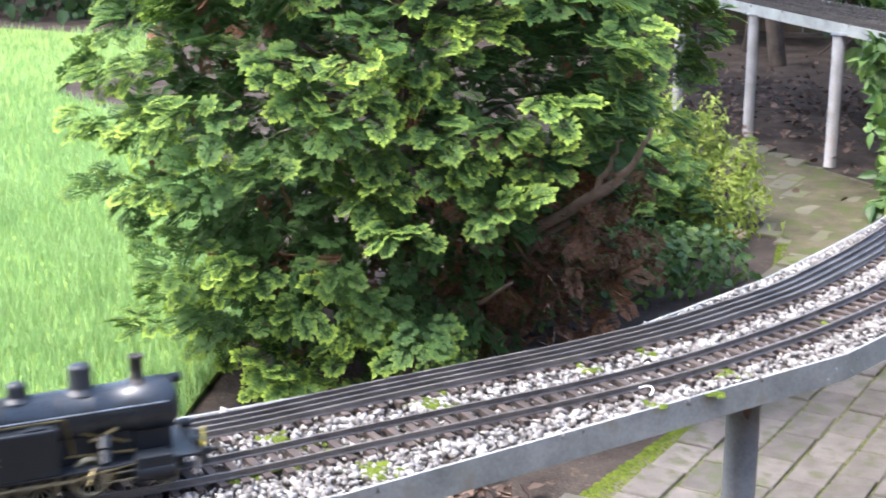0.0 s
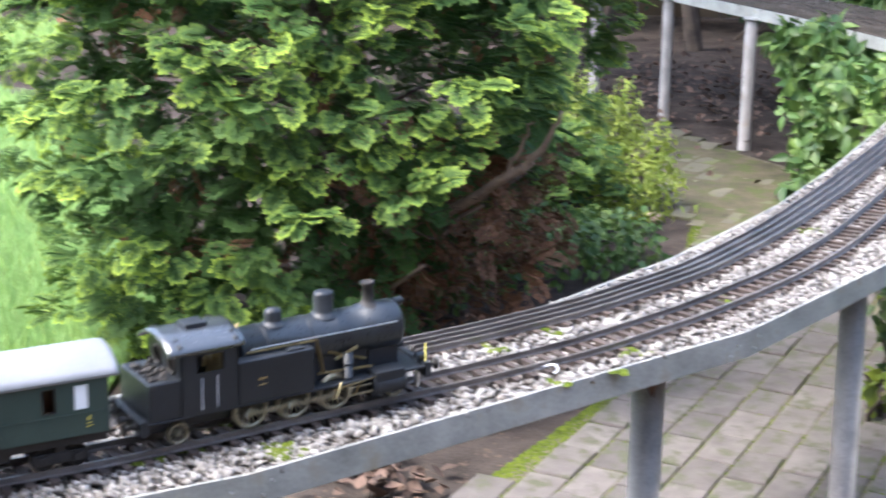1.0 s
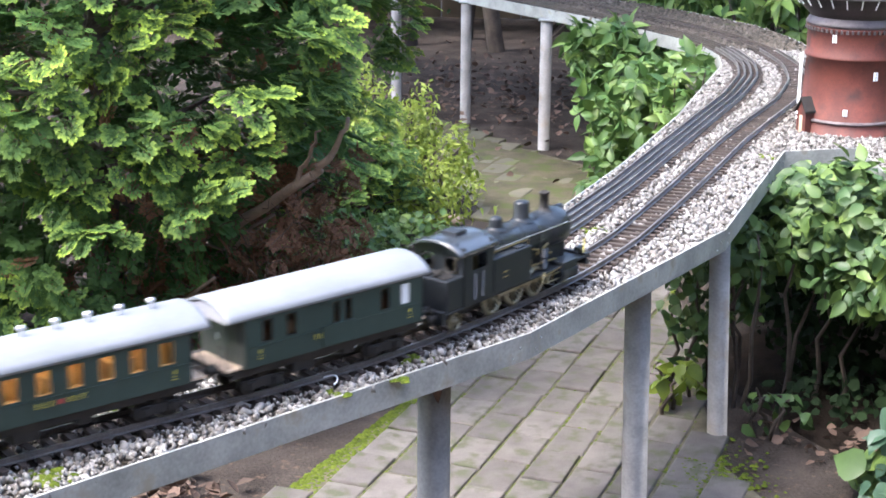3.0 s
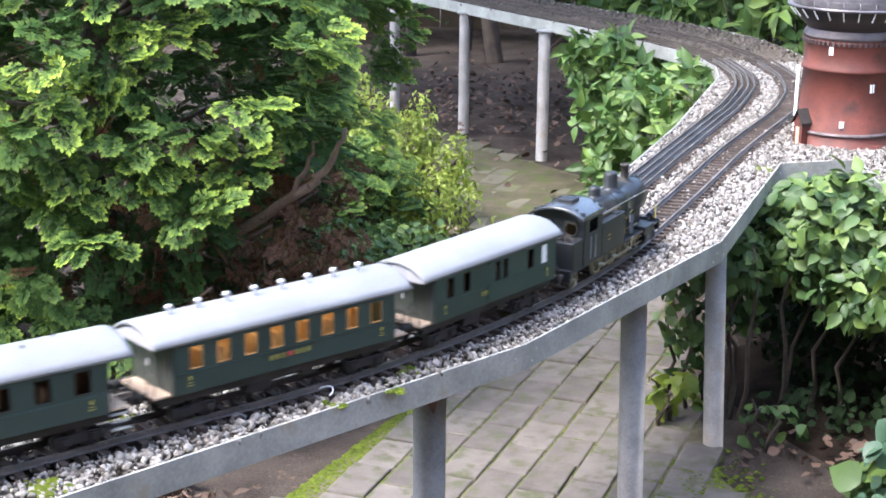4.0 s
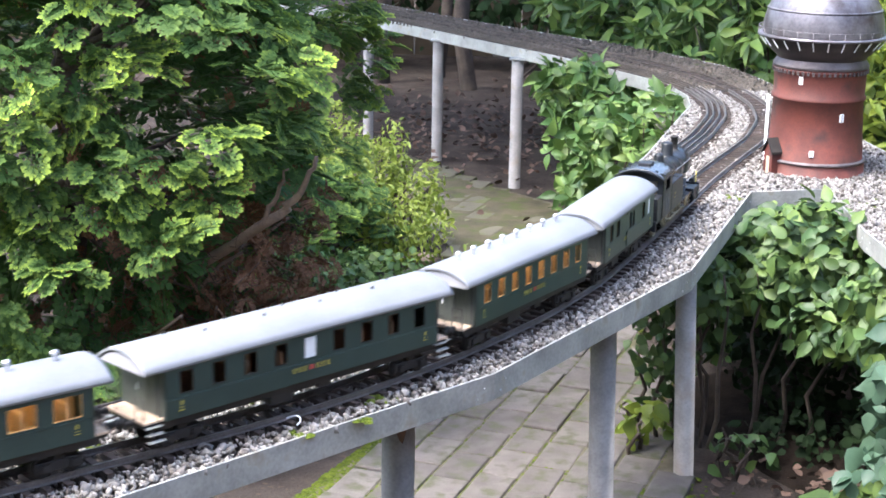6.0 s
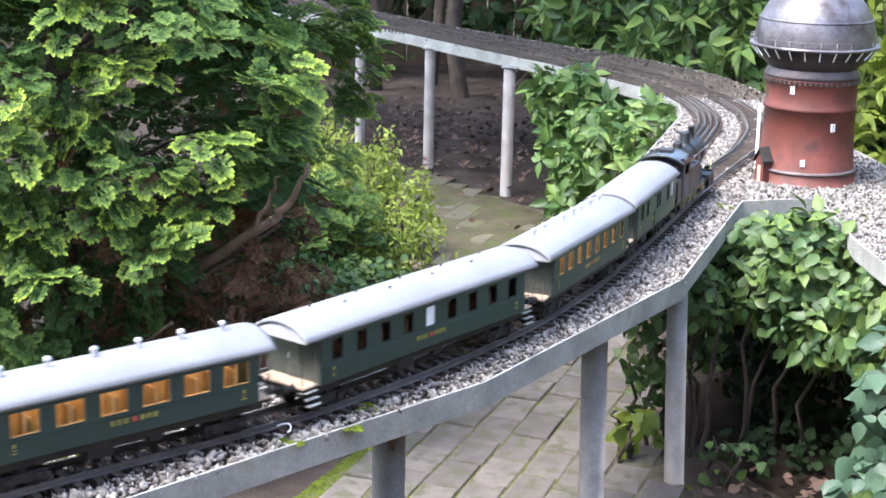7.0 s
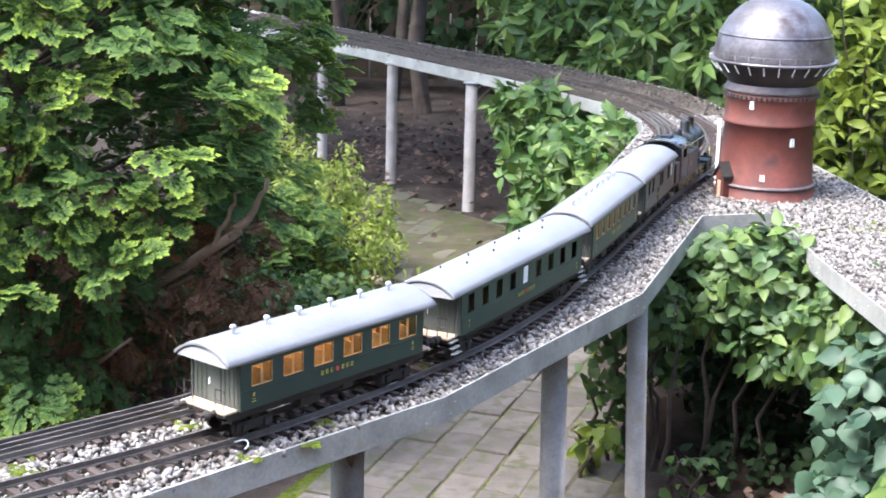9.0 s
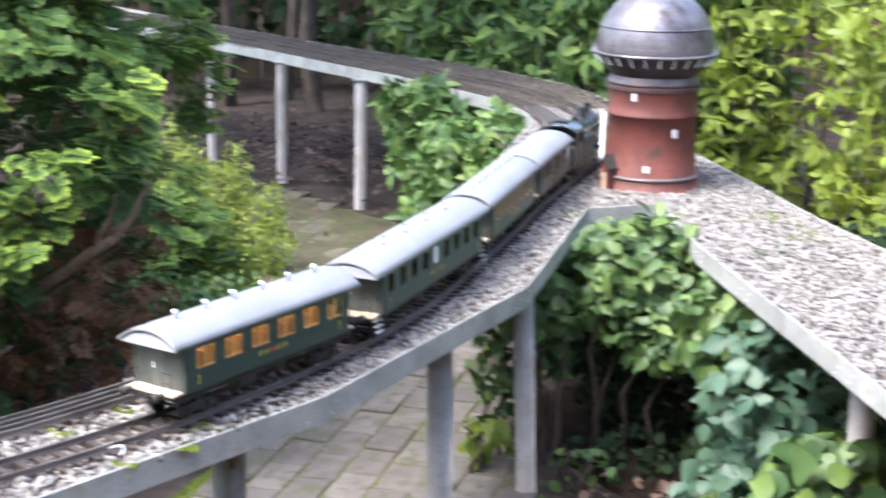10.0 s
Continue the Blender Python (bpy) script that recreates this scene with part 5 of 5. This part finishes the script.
leafy("big_leaf_shrub", "shrub with big round bright green leaves by the deck", [((0.90, 2.30, 0.16), (0.16, 0.14, 0.13)), ((0.76, 2.50, 0.02), (0.14, 0.14, 0.10))], 520, 0.056, LEAF, 0.48, 8, shell=0.3, tips=0.9)
# Filler shrub, added to block sky light and darken the hollow.
leafy("shade_filler", "added dark shrub under the deck, leaves near black to paint shade", [((0.72, 3.62, 0.20), (0.34, 0.26, 0.22)), ((1.10, 3.10, 0.22), (0.22, 0.40, 0.24)), ((0.50, 3.50, 0.18), (0.16, 0.20, 0.2)), ((0.68, 3.08, 0.12), (0.22, 0.14, 0.13)), ((0.64, 2.90, 0.03), (0.18, 0.12, 0.05)), ((0.82, 2.80, 0.10), (0.12, 0.12, 0.12))], 6000, 0.027, SHADE_LEAF, 0.40, 8, shell=0.3)
leafy("seedling", "small yellow-green seedling beside the pipe post", [((0.308, 2.86, 0.06), (0.05, 0.05, 0.05))], 34, 0.040, SUNLEAF, 0.40, 4)
leafy("seedling", "small green seedling on the bare soil", [((0.49, 2.76, 0.04), (0.07, 0.06, 0.05))], 40, 0.030, LEAF, 0.36, 4)
leafy("laurel", "tall laurel hedge with long pale green leaves", [((0.75, 5.45, 0.45), (0.55, 0.30, 0.65)), ((0.16, 6.15, 0.60), (0.42, 0.30, 0.60))], 8400, 0.085, DARKLEAF, 0.19, 24, tips=0.9, shell=0.5, whorl=7)
leafy("sunlit_hedge", "tall sunlit hedge with yellow-green leaves", [((1.25, 5.0, 0.5), (0.45, 0.35, 0.75)), ((1.65, 4.5, 0.6), (0.45, 0.5, 0.9)), ((1.65, 3.7, 0.5), (0.36, 0.5, 0.85)), ((1.75, 2.9, 0.45), (0.36, 0.5, 0.8))], 11500, 0.062, SUNLEAF, 0.24, 20, tips=0.5, shell=0.5, whorl=5)
leafy("ivy_hedge", "dark ivy hedge behind the lawn", [((-5.2, 7.5, 0.5), (1.4, 0.35, 0.75)), ((-3.4, 7.6, 0.5), (1.2, 0.35, 0.8)), ((-7.2, 7.5, 0.5), (1.4, 0.35, 0.8))], 9000, 0.085, HEDGE, 0.42, 14, shell=0.7, category="hedge")
leafy("dark_hedge", "dark shrub mass in the shade of the trees", [((-1.9, 7.7, 0.9), (0.9, 0.35, 0.9)), ((-0.5, 7.95, 1.0), (1.2, 0.25, 1.0)), ((0.9, 7.5, 0.9), (1.1, 0.35, 0.9))], 7000, 0.075, HEDGE, 0.40, 10, shell=0.7, category="hedge")


def fence():
    c = thing("board_fence", "weathered dark wooden board fence behind the shrubs", "fence")
    me = bpy.data.meshes.new("board")
    bm = solid((-0.068, 0.068, -0.009, 0.009, 0.0, 1.8), bevel=0.002)
    bm.to_mesh(me)
    bm.free()
    me.materials.append(FENCE)
    for i in range(62):
        shared("board", me, pose(-6.0 + i * 0.143, 8.35 + random.uniform(-0.004, 0.004), 0.0 + random.uniform(-0.02, 0), rz=random.uniform(-1, 1)), c)
    # This side run goes on unseen past the camera, shutting out low sky.
    for i in range(72):
        shared("board", me, pose(2.35 + random.uniform(-0.004, 0.004), -1.9 + i * 0.143, random.uniform(-0.02, 0), rz=90 + random.uniform(-1, 1)), c)
    part("fence_rail", solid((-6.1, 2.4, 8.36, 8.40, 0.35, 0.42), (-6.1, 2.4, 8.36, 8.40, 1.35, 1.42), (2.36, 2.40, -2.0, 8.4, 0.35, 0.42), (2.36, 2.40, -2.0, 8.4, 1.35, 1.42)), FENCE, c)


fence()


def trees():
    for x, y, r in ((-1.05, 7.35, 0.04), (-0.82, 7.6, 0.03), (-0.62, 7.25, 0.042), (-0.15, 7.5, 0.04), (0.45, 7.6, 0.04)):
        c = thing("tree", "dark tree standing in the shade behind the railway, unseen crown added to shade the deck", "tree", pose(x, y, 0), group="trees behind the railway")
        tr = limb(bmesh.new(), bent((0, 0, -0.05), (random.uniform(-0.2, 0.2), random.uniform(-0.1, 0.1), 2.6), 0, 8, 0.04), r, r * 0.5, 10)
        part("trunk", tr, BARK, c)
        n = 1800
        d = rng.normal(size=(n, 3))
        d /= np.linalg.norm(d, axis=1, keepdims=True)
        # Crowns, out of view, hang forward of the trunks to shade the far deck.
        p = d * np.array((1.1, 1.4, 0.6)) * rng.uniform(0.4, 1, (n, 1)) + (-0.7, -2.1, 2.9)
        v, f, tp = leaf_shape(1.0, 0.4, coarse=True)
        m = turns(rng.normal(size=(n, 3)), d + (0, 0, 0.6), rng.normal(0, 0.2, n), rng.uniform(0.12, 0.20, n), p)
        scatter("crown", v, f, m, HEDGE, c, tip=np.zeros(len(tp)))
        for k in range(5):
            a = k * 1.3 + x
            part("limb", limb(bmesh.new(), bent((0, 0, 1.2 + 0.2 * k), (0.6 * math.cos(a), 0.6 * math.sin(a), 1.9 + 0.15 * k), 0.05, 6, 0.03), r * 0.4, 0.008, 6), BARK, c)


trees()


# ---- loose things on the ground ----
def wire():
    c = thing("wire_loop", "short loop of white wire lying in the ballast", "wire", pose(-0.115, 1.665, DECK + 0.004))
    bm = limb(bmesh.new(), [(0.015 * math.cos(a), 0.012 * math.sin(a), 0.004 + 0.003 * math.sin(2 * a)) for a in np.linspace(-0.6, 2.6, 12)], 0.0011, 0.0011, 6)
    part("wire", bm, WHITE, c)


wire()


def pebble(x, y, r, label):
    bm = bmesh.new()
    bmesh.ops.create_icosphere(bm, subdivisions=2, radius=r)
    for v in bm.verts:
        v.co *= 1 + 0.25 * noise.noise(v.co * (1.5 / r))
        v.co.z *= 0.7
    for f in bm.faces:
        f.smooth = True
    bm.transform(Matrix.Translation((x, y, r * 0.4)))
    tagged(part("stone", bm, PALEWOOD, None), label, "stone")


pebble(-0.335, 4.16, 0.026, "pinkish brown stone at the edge of the path")
def stump():
    c = thing("stump", "pale cut branch stump standing in the soil", "stump", pose(-0.66, 3.88, 0))
    part("wood", limb(bmesh.new(), [(0.0, 0, -0.02), (0.0, 0, 0.03), (0.005, 0, 0.08), (0.0, 0.005, 0.125)], 0.032, 0.022, 12), PALEWOOD, c)


stump()


def litter(name, label, centre, spread, count, size):
    v, f, tp = leaf_shape(1.0, 0.42, 0.35, -0.3)
    p = np.c_[rng.normal(centre[0], spread[0], count), rng.normal(centre[1], spread[1], count), np.abs(rng.normal(0.010, 0.012, count)) + 0.002]
    m = turns(np.c_[rng.normal(size=(count, 2)), rng.normal(0, 0.3, count)], np.c_[rng.normal(0, 0.35, (count, 2)), np.ones(count)], rng.normal(0, 0.3, count), size * rng.uniform(0.6, 1.3, count), p)
    tagged(scatter(name, v, f, m, DEADLEAF, smooth=True), label, "dead leaves", kind="stuff")


litter("dead_leaves", "heap of curled brown dead leaves on the soil", (-0.535, 2.27), (0.065, 0.055), 130, 0.026)
litter("dead_leaves", "brown dead leaves lying under the shrub", (0.60, 2.70), (0.07, 0.05), 40, 0.022)
litter("dead_leaves", "scattered dead leaves on the shaded soil", (-0.45, 6.1), (0.5, 0.5), 900, 0.026)


def moss(name, label, pts, size):
    """Cushions of moss: low domes at the points (x, y, z)."""
    pts = np.asarray(pts)
    n = len(pts)
    a = np.linspace(0, 2 * math.pi, 6, endpoint=False)
    v = np.r_[[(0, 0, 0.62)], np.c_[0.6 * np.cos(a), 0.6 * np.sin(a), np.full(6, 0.42)], np.c_[np.cos(a), np.sin(a), np.full(6, -0.1)]]
    f = [(0, 1 + i, 1 + (i + 1) % 6) for i in range(6)]
    for i in range(6):
        j = (i + 1) % 6
        f += [(1 + i, 7 + i, 7 + j), (1 + i, 7 + j, 1 + j)]
    s = size * np.minimum(rng.lognormal(0, 0.4, n), 1.6)
    ang = rng.uniform(0, 6.28, n)
    c, d, o = np.cos(ang), np.sin(ang), np.zeros(n)
    w = s * rng.uniform(0.7, 1.5, n)
    pl = np.stack([np.stack([c * s, -d * w, o, pts[:, 0]], 1), np.stack([d * s, c * w, o, pts[:, 1]], 1), np.stack([o, o, s * rng.uniform(0.5, 1.0, n), pts[:, 2]], 1)], 1)
    tagged(scatter(name, v, np.array(f), pl, MOSS, smooth=True), label, "moss", kind="stuff")


spots = []
for x, y, n, sp in ((-0.353, 1.556, 60, 0.011), (-0.347, 1.341, 55, 0.010), (-0.447, 1.317, 26, 0.008), (-0.48, 1.27, 20, 0.008), (-0.491, 1.391, 14, 0.008), (-0.433, 1.398, 20, 0.009), (-0.197, 1.737, 14, 0.008), (-0.02, 1.78, 16, 0.010), (0.07, 2.03, 14, 0.01), (-0.15, 1.83, 12, 0.008),
                  (0.155, 2.46, 18, 0.014), (0.47, 3.08, 16, 0.012), (0.86, 3.10, 60, 0.05), (0.93, 2.95, 40, 0.03), (-0.1, 1.64, 10, 0.006), (-0.03, 1.70, 8, 0.006), (-0.36, 1.60, 10, 0.006), (0.25, 3.0, 10, 0.01), (-0.47, 1.28, 14, 0.008)):
    spots += [(x + rng.normal(0, sp), y + rng.normal(0, sp), DECK) for _ in range(n)]
moss("ballast_moss", "yellow-green moss tufts growing in the ballast", spots, 0.0042)


# ---- paving bricks and the moss in their joints ----
def bricks():
    wd, ln, gap = 0.078, 0.132, 0.0044
    ang = math.degrees(math.atan2(0.98, 0.2))
    u, v = Vector((math.cos(radians(ang)), math.sin(radians(ang)))), Vector((math.sin(radians(ang)), -math.cos(radians(ang))))
    meshes = []
    for k in range(5):
        bm = bmesh.new()
        box(bm, -ln / 2 + gap / 2, ln / 2 - gap / 2, -wd / 2 + gap / 2, wd / 2 - gap / 2, -0.05, 0.0)
        for vert in bm.verts:
            vert.co.x += random.uniform(-0.0025, 0.0025)
            vert.co.y += random.uniform(-0.002, 0.002)
        tops = [e for e in bm.edges if all(q.co.z > -0.01 for q in e.verts)]
        bmesh.ops.bevel(bm, geom=tops, offset=0.0035, segments=2, affect="EDGES", profile=0.5)
        for mat in (BRICK, MOSSY):
            me = bpy.data.meshes.new("brick")
            bm.to_mesh(me)
            me.materials.append(mat)
            meshes.append(me)
        bm.free()
    tufts = []
    for i in range(-14, 16):
        for j in range(-6, 50):
            o = Vector((0.03, 2.6)) + v * (i * wd) + u * ((j - 19 + (0.5 if i % 2 else 0) + 0.06 * (i % 3)) * ln)
            if not inside(PAVED, np.array([o]))[0] or o.y < 1.5:
                continue
            far = o.y > 3.7
            tilt = random.uniform(-0.8, 0.8)
            m = pose(o.x, o.y, 0.003 + random.uniform(-0.0025, 0.0025), tilt, random.uniform(-0.8, 0.8), ang + random.uniform(-1, 1))
            shared("brick", meshes[random.randrange(5) * 2 + (1 if far else 0)], m, pavement)
            mossy = {-3: 0.9, -2: 0.9, -1: 0.65, 0: 0.8, 1: 0.5, 2: 0.4}.get(i, 0.22) if i > -4 else 0.9
            if far:
                mossy = 0.3
            for _ in range(55):
                if random.random() < 0.9 * mossy * (0.5 + 0.5 * noise.noise((o.x * 7, o.y * 5, 1)) + 0.3):
                    q = o + v * (wd / 2 + random.uniform(-0.004, 0.004)) + u * random.uniform(-ln / 2, ln / 2)
                    tufts.append((q.x, q.y, -0.0015))
            if mossy > 0.45:
                for _ in range(7):
                    q = o + u * (ln / 2 + random.uniform(-0.003, 0.003)) + v * random.uniform(-wd / 2, wd / 2)
                    tufts.append((q.x, q.y, -0.0015))
    border = []
    for (x0, y0), (x1, y1) in zip(PAVED[1:5], PAVED[2:6]):
        for _ in range(1900):
            t = random.random()
            w = abs(random.gauss(0, 0.032))
            border.append((x0 + (x1 - x0) * t + w - 0.012, y0 + (y1 - y0) * t - w * 0.2, -0.002))
    # a thin mat of moss and earth that has crept over the far path
    mat_, grid = bmesh.new(), {}
    for ix in range(60):
        for iy in range(96):
            x, y = -1.4 + ix * 0.03, 3.15 + iy * 0.03
            if inside(PAVED, np.array([(x, y)]))[0]:
                cover = min(1.0, (y - 3.1) / 0.8)
                grid[ix, iy] = mat_.verts.new((x, y, -0.009 + 0.0138 * cover + 0.0035 * noise.noise((x * 9, y * 9, 5)) + 0.002 * noise.noise((x * 30, y * 30, 2))))
    for ix, iy in grid:
        quad = [grid.get(k) for k in ((ix, iy), (ix + 1, iy), (ix + 1, iy + 1), (ix, iy + 1))]
        if all(quad):
            mat_.faces.new(quad).smooth = True
    tagged(part("moss_mat", mat_, MAT, None), "thin brown-green mat of moss over the old path", "moss", kind="stuff")
    for _ in range(420):
        x, y = random.gauss(0.37, 0.05), random.gauss(2.56, 0.06)
        border.append((x, y, -0.001))
    moss("joint_moss", "bright green moss in the joints of the path", tufts, 0.0028)
    moss("border_moss", "thick cushion of moss along the edge of the path", border, 0.0040)


bricks()


# ---- what moves ----
def travel(t):
    """Metres along the front track of the middle of the baggage van."""
    late = np.interp(t, (0, 1, 2, 3, 4.2, 5.2, 6.4, 8, 8.5, 9, 9.5, 10), (-0.009, -0.013, -0.003, -0.002, -0.009, -0.010, -0.002, 0.001, -0.001, -0.006, -0.017, -0.038))
    return 0.355 + 0.414 * t - 0.0142 * t * t + float(late)


def on_track(s, pivot):
    a, b = along(front_line, s - pivot), along(front_line, s + pivot)
    return pose((a[0] + b[0]) / 2, (a[1] + b[1]) / 2, RAIL + 0.0005, rz=math.degrees(math.atan2(b[1] - a[1], b[0] - a[0])))


def motions():
    times = [i * 0.25 for i in range(41)]
    for ob, shift, pivot in ((loco, 0.347, 0.06), (baggage, -0.020, L1 / 2 - 0.062), (second, -0.386, L2 / 2 - 0.062), (third, -0.848, L3 / 2 - 0.062), (fourth, -1.322, L4 / 2 - 0.062)):
        walk(ob, [(t, on_track(travel(t) + shift, pivot)) for t in times])
    fine = [i * 0.1 for i in range(101)]
    for w, x, r in spinning:
        walk(w, [(t, pose(x, 0, r + 0.0003, ry=math.degrees(travel(t) / r) % 360)) for t in fine])
    for rod_ in rods:
        rows = []
        for t in fine:
            a = travel(t) / DR
            rows.append((t, pose(0.009 * math.cos(a), 0, DR - 0.009 * math.sin(a))))
        walk(rod_, rows)


motions()
